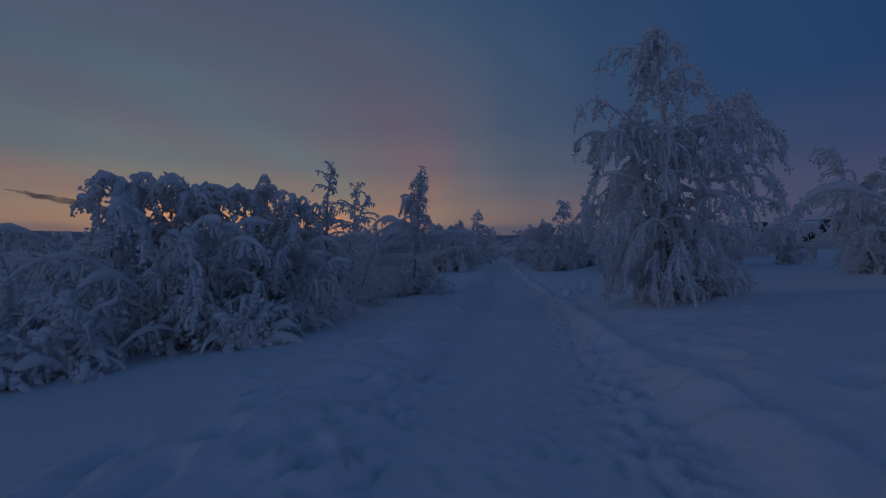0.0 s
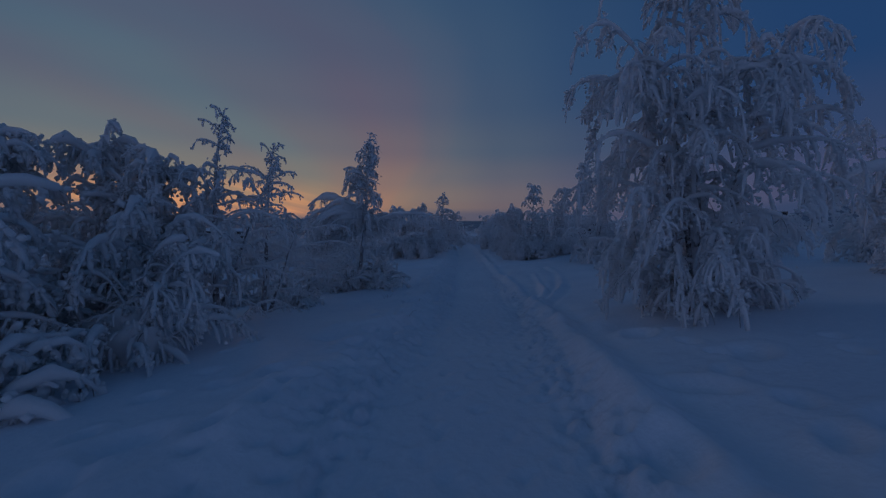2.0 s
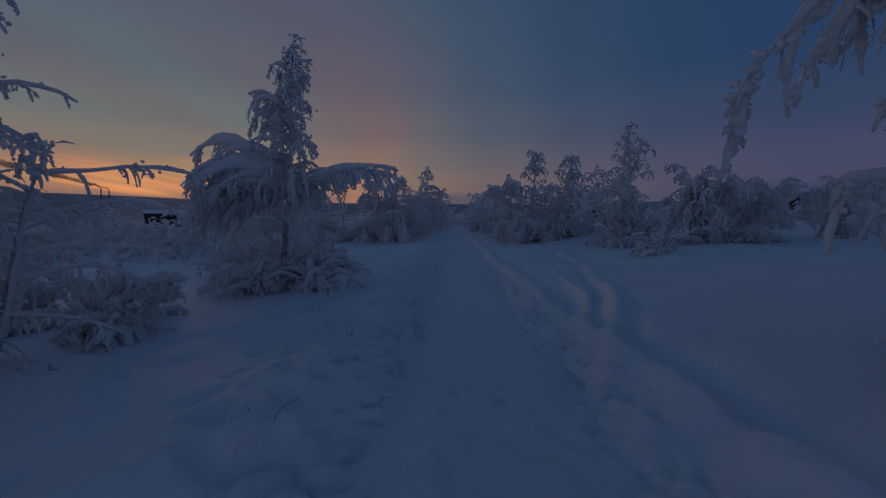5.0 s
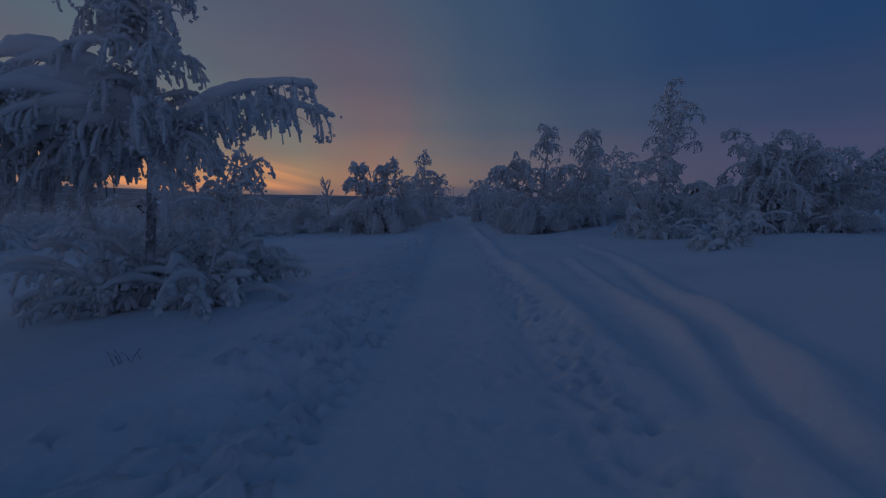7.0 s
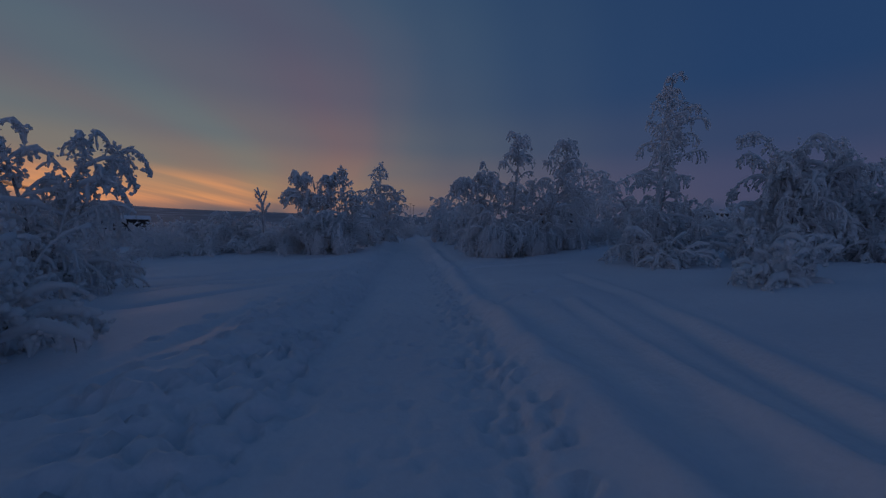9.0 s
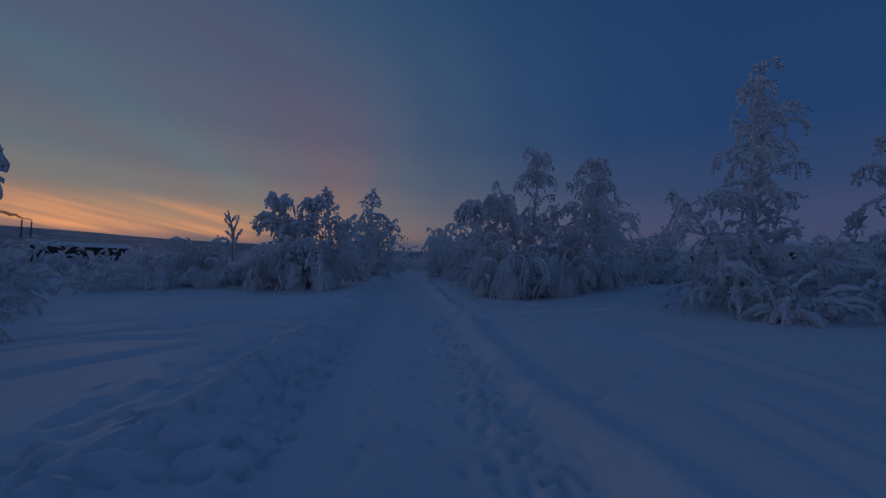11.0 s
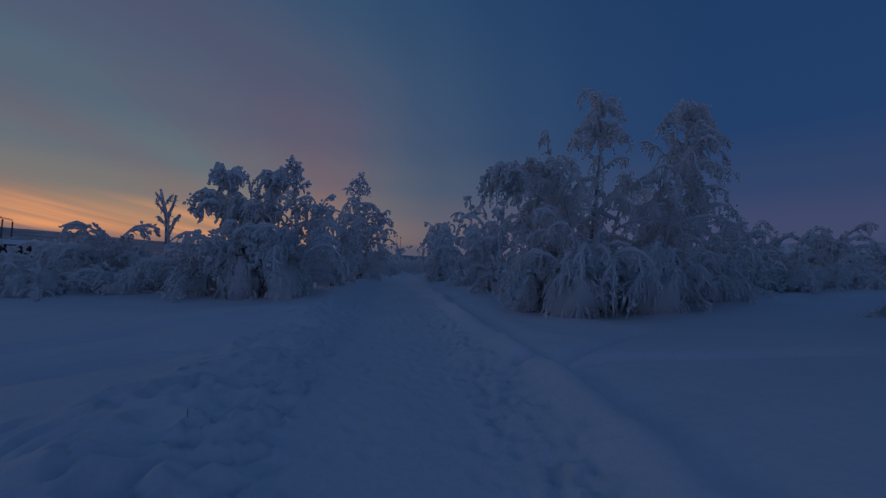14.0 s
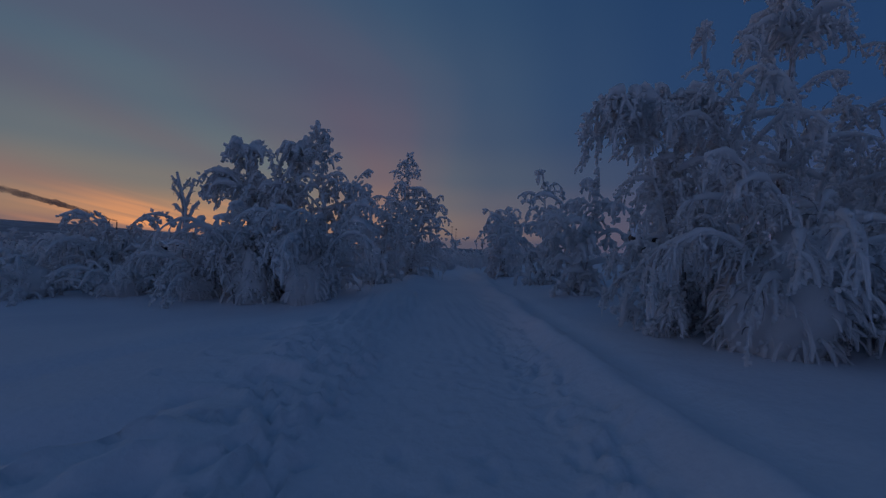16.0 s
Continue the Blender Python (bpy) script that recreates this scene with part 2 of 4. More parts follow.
WAY_Y = [-60, 0, 7, 12, 16.5, 23, 28, 38, 48, 60, 90]
WAY_X = [-6.0, 0.1, 1.05, 2.2, 2.95, 3.7, 4.35, 5.6, 6.9, 8.0, 10.0]
WAY_Z = [0.5, 0.12, -0.12, -0.52, -0.78, -1.02, -1.04, -0.98, -0.85, -0.7, -0.5]


def way_x(y):
    return sum(np.interp(np.asarray(y, float) + d, WAY_Y, WAY_X) for d in (-3, -1.5, 0, 1.5, 3)) / 5


def way_z(y):
    return sum(np.interp(np.asarray(y, float) + d, WAY_Y, WAY_Z) for d in (-3, -1.5, 0, 1.5, 3)) / 5


def land(x, y):
    """Height of the snow without tracks: a slope that falls to the left of the way, and far hills."""
    x, y = np.asarray(x, float), np.asarray(y, float)
    u = x - way_x(y)
    z = way_z(y) + 0.10 * np.clip(np.abs(u) - 1.0, 0, 0.8)
    right = np.clip(u - 1.2, 0, None)
    z = z + 0.085 * np.clip(right, 0, 9) + 0.02 * np.clip(right - 9, 0, 120)
    left = np.clip(-u - 1.6, 0, None)
    z = z - 0.055 * np.clip(left, 0, 14) - 0.03 * np.clip(left - 14, 0, 220)
    away = np.clip(np.abs(u) - 1.2, 0, 2.5) / 2.5
    z = z + away * (0.30 * (lattice(x / 3.1, y / 3.7, 3) - 0.5) + 0.10 * (lattice(x / 1.15, y / 1.5, 5) - 0.5))
    d = np.hypot(x, y)
    turn = np.degrees(np.arctan2(x, y))
    rise = 1.45 + 0.5 * step(-15, -40, turn) + 0.3 * step(22, 40, turn) + 2.0 * step(43, 58, turn) + 0.25 * (lattice(turn / 6.0, turn * 0, 9) - 0.5)
    far = step(500, 2400, d)
    hill = (np.minimum(d, 2600) * np.tan(np.radians(rise)) + 1.0) + 9 * (lattice(x / 260, y / 260, 12) - 0.5)
    return z * (1 - far) + far * hill


def spread_axis(lo, hi, fine, limit):
    """Fine steps between lo and hi, then steps that grow outwards to the limit."""
    mid = list(np.arange(lo, hi + fine / 2, fine))
    for sign in (1, -1):
        v, s = (mid[-1] if sign > 0 else mid[0]), fine
        while abs(v) < limit:
            s *= 1.075 if s < 0.12 else 1.13
            v += sign * s
            mid.append(v) if sign > 0 else mid.insert(0, v)
    return np.array(mid)


def np_mesh(name, verts, tris, mat, smooth=True):
    me = bpy.data.meshes.new(name)
    verts, tris = np.asarray(verts, np.float32), np.asarray(tris, np.int32)
    k = tris.shape[1]
    me.vertices.add(len(verts))
    me.vertices.foreach_set("co", verts.ravel())
    me.loops.add(tris.size)
    me.loops.foreach_set("vertex_index", tris.ravel())
    me.polygons.add(len(tris))
    me.polygons.foreach_set("loop_start", np.arange(0, tris.size, k, dtype=np.int32))
    me.polygons.foreach_set("use_smooth", np.full(len(tris), smooth))
    me.update(calc_edges=True)
    me.materials.append(mat)
    return me


def ridge(X, Y, pts, width, height, side=0.0):
    """Height of a low snow ridge (or, below zero, a groove) that follows a line of points."""
    out = np.zeros_like(X)
    for (x0, y0), (x1, y1) in zip(pts[:-1], pts[1:]):
        dx, dy = x1 - x0, y1 - y0
        ln = math.hypot(dx, dy)
        s = np.clip(((X - x0) * dx + (Y - y0) * dy) / ln ** 2, 0, 1)
        d = np.hypot(X - x0 - s * dx, Y - y0 - s * dy)
        out = np.maximum(out, np.exp(-(d / width) ** 2))
    return out * height


SPUR = [(3.3, 12.0), (3.7, 12.8), (4.3, 13.7), (4.8, 14.5), (5.7, 16.3), (6.5, 18.3), (7.2, 20.2), (7.9, 22.5), (8.3, 25.0)]
SPUR_INNER = [(3.5, 12.9), (3.9, 13.7), (4.3, 14.4), (5.0, 15.9), (5.9, 19.2), (6.6, 22.0)]


def build_ground():
    xs = spread_axis(-2.7, 7.6, 0.046, 3600)
    ys = spread_axis(0.5, 33.0, 0.050, 3600)
    X, Y = np.meshgrid(xs, ys)
    Z = land(X, Y)
    near = (np.abs(X) < 40) & (Y > -20) & (Y < 80)
    u = X - way_x(Y)
    rnd = np.random.RandomState(4)
    # the trodden way: shallow trough with long wheel-wide ruts
    Z -= np.where(near, 0.09 * (1 - step(0.75, 1.1, np.abs(u + 0.05 * np.sin(Y * 0.9)))), 0)
    Z += np.where(near, (1 - step(0.8, 1.2, np.abs(u))) * 0.05 * (lattice(u * 2.4, Y * 0.35, 21) - 0.5), 0)
    # loose snow thrown up at both edges
    wob = 0.12 * np.sin(Y * 0.7) + 0.2 * (lattice(Y * 0.6, Y * 0, 8) - 0.5)
    Z += np.where(near, 0.14 * np.exp(-((u - 1.45 - wob * 0.5) / 0.20) ** 2) * (0.55 + 0.9 * lattice(Y * 0.9, Y * 0, 31)), 0)
    Z -= np.where(near, 0.07 * np.exp(-((u - 1.9 - wob * 0.5) / 0.22) ** 2), 0)
    Z += np.where(near, 0.07 * np.exp(-((u + 1.75 + wob) / 0.35) ** 2) * (0.3 + lattice(Y * 0.8, Y * 0, 33)), 0)
    # a second track that leaves the way
    for line, shift, hgt, wid in ((SPUR, 0.0, 0.12, 0.13), (SPUR, -0.26, -0.09, 0.14), (SPUR, 0.3, -0.03, 0.12), (SPUR_INNER, 0.0, 0.07, 0.09), (SPUR_INNER, -0.24, -0.06, 0.12), (SPUR_INNER, 0.2, -0.04, 0.10)):
        pts = [(a + shift * 0.9, b - shift * 0.35) for a, b in line]
        Z += ridge(X, Y, pts, wid, hgt) * (1 - 0.55 * step(15, 21, Y)) * np.where(near, 0.4 + 1.1 * lattice(X * 1.1, Y * 1.1, 51 + int(shift * 20)), 0)
    # old half-drifted tracks on the open snow
    for pts, wid, hgt in (([(-9.0, 29.2), (-2.6, 30.5), (-0.5, 31.0), (1.0, 32.2), (2.6, 34.0)], 0.22, -0.10), ([(-8.0, 27.6), (-1.2, 28.7), (0.3, 29.4), (2.3, 30.9), (3.2, 31.9)], 0.28, -0.15), ([(-7.0, 27.9), (-0.3, 27.4), (0.8, 27.1), (2.0, 26.9)], 0.2, -0.11),
                          ([(-1.5, 29.9), (0.7, 30.5), (1.4, 30.9), (2.3, 31.0)], 0.16, -0.10), ([(1.9, 30.0), (2.6, 30.0), (3.2, 30.2)], 0.2, -0.09), ([(6.0, 28.9), (7.2, 28.7), (7.8, 28.4), (9.5, 27.8)], 0.13, -0.12), ([(6.0, 28.9), (7.2, 29.4), (8.6, 30.2)], 0.13, -0.10),
                          ([(0.4, 14.2), (0.9, 14.6), (1.5, 15.3)], 0.40, -0.30), ([(0.1, 14.9), (0.8, 15.3), (1.4, 15.9)], 0.16, 0.08), ([(-0.6, 9.6), (0.0, 9.9), (0.5, 10.5), (0.9, 11.6)], 0.30, -0.20), ([(-0.8, 10.3), (0.0, 10.6), (0.4, 11.3)], 0.16, 0.07), ([(3.4, 9.7), (3.9, 9.6), (4.4, 9.7)], 0.36, -0.26), ([(3.9, 14.5), (4.4, 15.7), (4.9, 17.4)], 0.26, -0.13), ([(3.0, 10.6), (3.6, 10.9), (4.2, 10.8)], 0.2, -0.1), ([(-2.2, 13.4), (-0.6, 15.4), (0.7, 18.8), (1.2, 22.5), (1.9, 26.0)], 0.16, -0.09), ([(-9.0, 20.5), (-5.0, 21.8), (-1.0, 24.2), (1.2, 26.4)], 0.2, -0.09), ([(-9.0, 23.4), (-4.0, 25.0), (0.4, 27.8)], 0.16, -0.08)):
        Z += ridge(X, Y, pts, wid, hgt) * (1 + 0.8 * step(24, 27, Y)) * np.where(near, 0.3 + 0.7 * lattice(X * 0.9, Y * 0.9, 57), 0)
    # small lumps on the loose edges
    edge = np.exp(-((np.abs(u) - 1.6) / 0.8) ** 2)
    Z += np.where(near, edge * 0.07 * (lattice(X * 2.9 + Y * 1.1, Y * 2.4 - X * 1.2, 41) - 0.5) + (0.2 + edge) * 0.024 * (lattice(X * 5.6 + Y * 2.9, Y * 5.2 - X * 2.7, 43) - 0.5), 0)

    prints = np.zeros_like(Z)

    def stamp(cx, cy, turn, a, b, depth):
        i0, i1 = np.searchsorted(xs, (cx - 0.7, cx + 0.7))
        j0, j1 = np.searchsorted(ys, (cy - 0.7, cy + 0.7))
        if i1 - i0 < 2 or j1 - j0 < 2:
            return
        gx, gy = X[j0:j1, i0:i1] - cx, Y[j0:j1, i0:i1] - cy
        c, s = math.cos(turn), math.sin(turn)
        p, q = (gx * c + gy * s) / b, (gy * c - gx * s) / a
        r = np.sqrt(p * p + q * q)
        prints[j0:j1, i0:i1] += -depth * np.exp(-(r / 0.9) ** 6) + 0.35 * depth * np.exp(-((r - 1.4) / 0.38) ** 2)

    # footprints: dense on the edges, scattered on the way, single lines off it
    for _ in range(1750):
        y = rnd.uniform(0, 40)
        deep = 0.5 if y < 12 else 0.85 if y > 23 else 1
        stamp(way_x(y) - 0.85 - abs(rnd.normal(0, 0.36 if y < 12 else 0.62)), y, rnd.normal(0, 0.5), rnd.uniform(0.08, 0.135), rnd.uniform(0.042, 0.062), rnd.uniform(0.045, 0.10) * deep)
    for _ in range(120):
        y = rnd.uniform(0, 40)
        stamp(way_x(y) - rnd.normal(1.75, 0.4), y, rnd.normal(0, 0.5), rnd.uniform(0.16, 0.26), rnd.uniform(0.10, 0.15), rnd.uniform(0.05, 0.10))
    for _ in range(1500):
        y = rnd.uniform(0, 40)
        stamp(way_x(y) + rnd.normal(1.0, 0.15), y, rnd.normal(0, 0.5), rnd.uniform(0.07, 0.12), rnd.uniform(0.04, 0.065), rnd.uniform(0.02, 0.05))
    for _ in range(1300):
        y = rnd.uniform(0, 40)
        stamp(way_x(y) + rnd.uniform(-0.9, 0.9), y, rnd.normal(0, 0.6), rnd.uniform(0.08, 0.14), rnd.uniform(0.045, 0.065), rnd.uniform(0.010, 0.030))
    for x0, y0, x1, y1, k in ((2.2, 2.2, 4.2, 8.6, 11), (2.6, 1.0, 5.0, 5.0, 7), (-1.6, 3.0, -1.9, 9.5, 9), (3.4, 4.4, 5.4, 7.4, 6), (-1.2, 12.5, -0.6, 15.5, 5), (0.4, 16.0, 0.9, 19.0, 6), (0.9, 21.5, 1.4, 26.0, 8), (5.0, 22.5, 7.6, 23.4, 5)):
        for i in range(k):
            t = i / (k - 1)
            stamp(x0 + (x1 - x0) * t + rnd.normal(0, 0.12), y0 + (y1 - y0) * t + rnd.normal(0, 0.1), math.atan2(x0 - x1, y1 - y0) + rnd.normal(0, 0.3), rnd.uniform(0.14, 0.21), rnd.uniform(0.08, 0.13), rnd.uniform(0.04, 0.085))
    # deep trodden hollows in the loose snow
    for cx, cy in ((2.45, 3.75), (2.15, 2.9), (1.8, 3.3), (2.6, 2.4), (2.9, 4.6), (3.3, 3.5), (3.7, 5.4), (2.2, 5.6), (3.1, 6.6), (4.2, 7.2), (3.8, 8.6), (-0.9, 4.2), (-1.3, 6.0), (-0.8, 7.6)):
        stamp(cx, cy, rnd.normal(0, 0.6), rnd.uniform(0.26, 0.36), rnd.uniform(0.16, 0.24), rnd.uniform(0.06, 0.11))
    prints = 0.15 * np.tanh(prints / 0.15)
    prints[1:-1, 1:-1] = 0.72 * prints[1:-1, 1:-1] + 0.07 * (prints[:-2, 1:-1] + prints[2:, 1:-1] + prints[1:-1, :-2] + prints[1:-1, 2:])
    Z += prints
    nx, ny = len(xs), len(ys)
    idx = np.arange(nx * ny).reshape(ny, nx)
    quads = np.stack([idx[:-1, :-1].ravel(), idx[:-1, 1:].ravel(), idx[1:, 1:].ravel(), idx[1:, :-1].ravel()], 1)
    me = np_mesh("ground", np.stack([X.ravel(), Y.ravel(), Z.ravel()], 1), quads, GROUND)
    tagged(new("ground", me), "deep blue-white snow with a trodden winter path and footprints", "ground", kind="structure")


build_ground()


# ---- frosted trees ----
UP = np.array([0.0, 0.0, 1.0])


class Shape:
    """Gathers tubes and spindles as one triangle mesh."""

    def __init__(self):
        self.v, self.f, self.n = [], [], 0

    def add(self, v, f):
        self.v.append(np.asarray(v, np.float32))
        self.f.append(np.asarray(f, np.int32) + self.n)
        self.n += len(v)

    def tube(self, pts, radii, sides=5, rough=0.0, rnd=None):
        pts, radii = np.asarray(pts), np.asarray(radii)
        k = len(pts)
        d = np.gradient(pts, axis=0)
        d /= np.linalg.norm(d, axis=1, keepdims=True) + 1e-9
        ref = np.where(np.abs(d[:, 2:3]) > 0.9, np.array([[1.0, 0, 0]]), UP[None])
        a = np.cross(d, ref)
        a /= np.linalg.norm(a, axis=1, keepdims=True) + 1e-9
        b = np.cross(d, a)
        w = np.arange(sides) * 2 * math.pi / sides
        r = radii[:, None] * (1 + (rough * rnd.uniform(-1, 1, (k, sides)) if rough else 0))
        v = pts[:, None] + r[..., None] * (a[:, None] * np.cos(w)[None, :, None] + b[:, None] * np.sin(w)[None, :, None])
        v = np.concatenate([v.reshape(-1, 3), pts[-1:] + d[-1:] * radii[-1]])
        i, j = np.meshgrid(np.arange(k - 1), np.arange(sides), indexing="ij")
        p, q = i * sides + j, i * sides + (j + 1) % sides
        f = np.concatenate([np.stack([p, q, q + sides], -1).reshape(-1, 3), np.stack([p, q + sides, p + sides], -1).reshape(-1, 3)])
        e = (k - 1) * sides
        cap = np.stack([e + np.arange(sides), e + (np.arange(sides) + 1) % sides, np.full(sides, k * sides)], 1)
        self.add(v, np.concatenate([f, cap]))

    def spindles(self, p, d, length, rad, rnd, bend=0.25, sides=3):
        """Many little pointed clumps of rime at p along d."""
        m = len(p)
        if not m:
            return
        d = d / (np.linalg.norm(d, axis=1, keepdims=True) + 1e-9)
        a = np.cross(d, rnd.normal(size=(m, 3)))
        a /= np.linalg.norm(a, axis=1, keepdims=True) + 1e-9
        b = np.cross(d, a)
        w = np.arange(sides) * math.pi * 2 / sides
        ring = a[:, None] * np.cos(w)[None, :, None] + b[:, None] * np.sin(w)[None, :, None]
        r = rad[:, None] * rnd.uniform(0.7, 1.3, (m, sides))
        sag = -UP[None] * length[:, None] * bend
        v = np.concatenate([p[:, None], (p + d * length[:, None] * 0.45)[:, None] + ring * r[..., None], (p + d * length[:, None] + sag)[:, None]], 1)
        f = np.array([t for j in range(sides) for t in ((0, 1 + (j + 1) % sides, 1 + j), (1 + j, 1 + (j + 1) % sides, sides + 1))])
        f = f[None] + (np.arange(m) * (sides + 2))[:, None, None]
        self.add(v.reshape(-1, 3), f.reshape(-1, 3))

    def cords(self, p, d, length, rad, rnd, fall=0.8, n=5, sides=4, lumpy=0.25, wander=0.12):
        """Many rounded cords of rime that set off from p along d and bend over until they hang."""
        m = len(p)
        if not m:
            return np.zeros((0, n, 3))
        d = d / (np.linalg.norm(d, axis=1, keepdims=True) + 1e-9)
        pts, dirs = np.zeros((m, n, 3)), np.zeros((m, n, 3))
        pts[:, 0], dirs[:, 0] = p, d
        for i in range(1, n):
            d = d - UP[None] * fall + rnd.normal(0, wander, (m, 3))
            d = d / (np.linalg.norm(d, axis=1, keepdims=True) + 1e-9)
            pts[:, i], dirs[:, i] = pts[:, i - 1] + d * (length / (n - 1))[:, None], d
        ref = rnd.normal(0, 1, (m, 1, 3)) + np.array([0, 0, 0.01])
        a = np.cross(dirs, ref)
        a /= np.linalg.norm(a, axis=2, keepdims=True) + 1e-9
        b = np.cross(dirs, a)
        w = np.arange(sides) * 2 * math.pi / sides
        swell = np.interp(np.linspace(0, 1, n), (0, 0.3, 0.75, 1), (0.6, 1.0, 1.0, 0.6))
        r = rad[:, None] * swell[None] * (1 + lumpy * rnd.uniform(-1, 1, (m, n)))
        v = pts[:, :, None] + r[..., None, None] * (a[:, :, None] * np.cos(w)[None, None, :, None] + b[:, :, None] * np.sin(w)[None, None, :, None])
        v = np.concatenate([v.reshape(m, -1, 3), pts[:, -1:] + dirs[:, -1:] * r[:, -1:, None]], 1)
        i, j = np.meshgrid(np.arange(n - 1), np.arange(sides), indexing="ij")
        q, t = i * sides + j, i * sides + (j + 1) % sides
        e = (n - 1) * sides
        f = np.concatenate([np.stack([q, t, t + sides], -1).reshape(-1, 3), np.stack([q, t + sides, q + sides], -1).reshape(-1, 3),
                            np.stack([e + np.arange(sides), e + (np.arange(sides) + 1) % sides, np.full(sides, n * sides)], 1)])
        f = f[None] + (np.arange(m) * (n * sides + 1))[:, None, None]
        self.add(v.reshape(-1, 3), f.reshape(-1, 3))
        return pts

    def mesh(self, name, mat):
        return np_mesh(name, np.concatenate(self.v), np.concatenate(self.f), mat)


def grow(start, turn, rise, length, droop, rnd, n=9, wander=0.12):
    """A branch that sets off at that turn and rise (degrees) and bows over under its load, most at its end."""
    t, e = radians(turn), radians(rise)
    d = np.array([math.sin(t) * math.cos(e), math.cos(t) * math.cos(e), math.sin(e)])
    pts, s = [np.array(start, float)], length / (n - 1)
    w = (np.arange(1, n) / n) ** 1.5
    w = w / w.sum() * droop * 1.15
    for i in range(n - 1):
        d = d + np.array([0, 0, -w[i]]) + rnd.normal(0, wander, 3) / 2
        d /= np.linalg.norm(d)
        pts.append(pts[-1] + d * s)
    return np.array(pts)


def along(pts, s):
    """Points and directions at parts s (0..1) of a polyline."""
    k = np.clip(np.asarray(s) * (len(pts) - 1), 0, len(pts) - 1.001)
    i = k.astype(int)
    f = (k - i)[:, None]
    return pts[i] * (1 - f) + pts[i + 1] * f, pts[i + 1] - pts[i]


def part(name, data, parent, label=""):
    ob = new(name, data)
    ob.parent = parent
    if label:
        tagged(ob, label)
    return ob


def frost_tree(name, label, x, y, height, seed, profile=(), limbs=26, leaders=((0, 90, 1.0, 0.0),), low=0.12, rise=(20, 60), droop=1.5,
               hang=0.5, thick=1.0, extra=(), stems=(), twig=1.0, category="tree", group="frosted trees", sink=0.06, dense=1.0, skirt=8, pillow=0.05, cap=2.0):
    """A birch under rime and snow. leaders: (turn, rise, part of the height, droop) of the stems that carry limbs. profile: reach of the limbs
    (metres) by part of the height. extra: (height, turn, rise, length, droop, leader). stems: bowed rods that spring from the ground."""
    rnd = np.random.RandomState(seed)
    root = tagged(new(name), label, category, group)
    root.location = (x, y, float(land(x, y)) - sink)
    crown, load = Shape(), Shape()
    lines = []
    base_r = 0.0105 * height + 0.018
    total = sum(l[2] for l in leaders) if limbs or extra else 0
    for k, (turn, up, frac, bow) in enumerate(leaders if total else ()):
        start = np.array([0.0, 0, 0]) if k == 0 else rnd.normal(0, 0.10, 3) * np.array([1, 1, 0])
        tp = grow(start, turn, up, height * frac / max(0.5, math.sin(radians(up)) ** 0.5), bow, rnd, 14, 0.05)
        hh = np.linspace(0, 1, len(tp))
        tr = base_r * (1 if k == 0 else 0.8) * (1 - 0.88 * hh) * np.where(hh < 0.04, 1.3, 1)
        bark = Shape()
        bark.tube(tp, tr, 8, 0.12, rnd)
        part("trunk", bark.mesh("trunk", BARK), root, "dark birch stem with rime on its side")
        # rime clings to one side of the stem
        side = np.array([math.sin(1.1 * k + seed), math.cos(1.1 * k + seed), 0.2])
        i0 = max(1, int(low * 13))
        load.tube(tp[i0:] + side * (tr[i0:] * 0.5)[:, None], tr[i0:] * 0.8 + 0.010, 7, 0.25, rnd)
        ph, pr = zip(*profile)
        count = max(3, round(limbs * frac / total)) if limbs else 0
        for i in range(count):
            h = low + (0.985 - low) * ((i + rnd.uniform(0, 1)) / count) ** 0.9
            p, _ = along(tp, [h])
            rel = p[0][2] / height
            reach = 1.12 * float(np.interp(rel, ph, pr)) * rnd.choice((0.5, 0.75, 0.9, 1.0, 1.15))
            lift = rise[0] + (rise[1] - rise[0]) * rel + rnd.normal(0, 11)
            lines.append((grow(p[0], i * 137.5 + k * 70 + rnd.normal(0, 20), lift, reach, droop * rnd.uniform(0.6, 1.3), rnd), max(0.010, base_r * 0.34 * (1 - 0.7 * h)), 1.0))
        for h, turn, lift, ln, dr, *which in extra:
            if k == (which[0] if which else 0):
                p, _ = along(tp, [h])
                lines.append((grow(p[0], turn, lift, ln, dr, rnd, 12, 0.08), max(0.012, base_r * 0.4 * (1.1 - h)), which[1] if len(which) > 1 else cap))
        s = rnd.uniform(0.05, 1, int(90 * height * frac / 5))
        p, d = along(tp, s)
        rr = np.interp(s, hh, tr)
        crown.spindles(p + rnd.normal(0, 0.7, p.shape) * rr[:, None], d + rnd.normal(0, 0.25, d.shape), rnd.uniform(0.1, 0.25, len(s)), rnd.uniform(0.015, 0.04, len(s)) * thick, rnd)
        lines.append((tp[-5:], 0.012, 1.0))
    if total:
        stems = list(stems) + fan(skirt, seed, (20, 65), (0.22 * height, 0.42 * height), (0.9, 2.0))
    for turn, up, ln, dr in stems:
        st = rnd.normal(0, 0.12, 3) * np.array([1, 1, 0])
        lines.append((grow(st, turn, up, ln, dr, rnd, 14, 0.09), 0.016 + 0.005 * ln, 1.0))
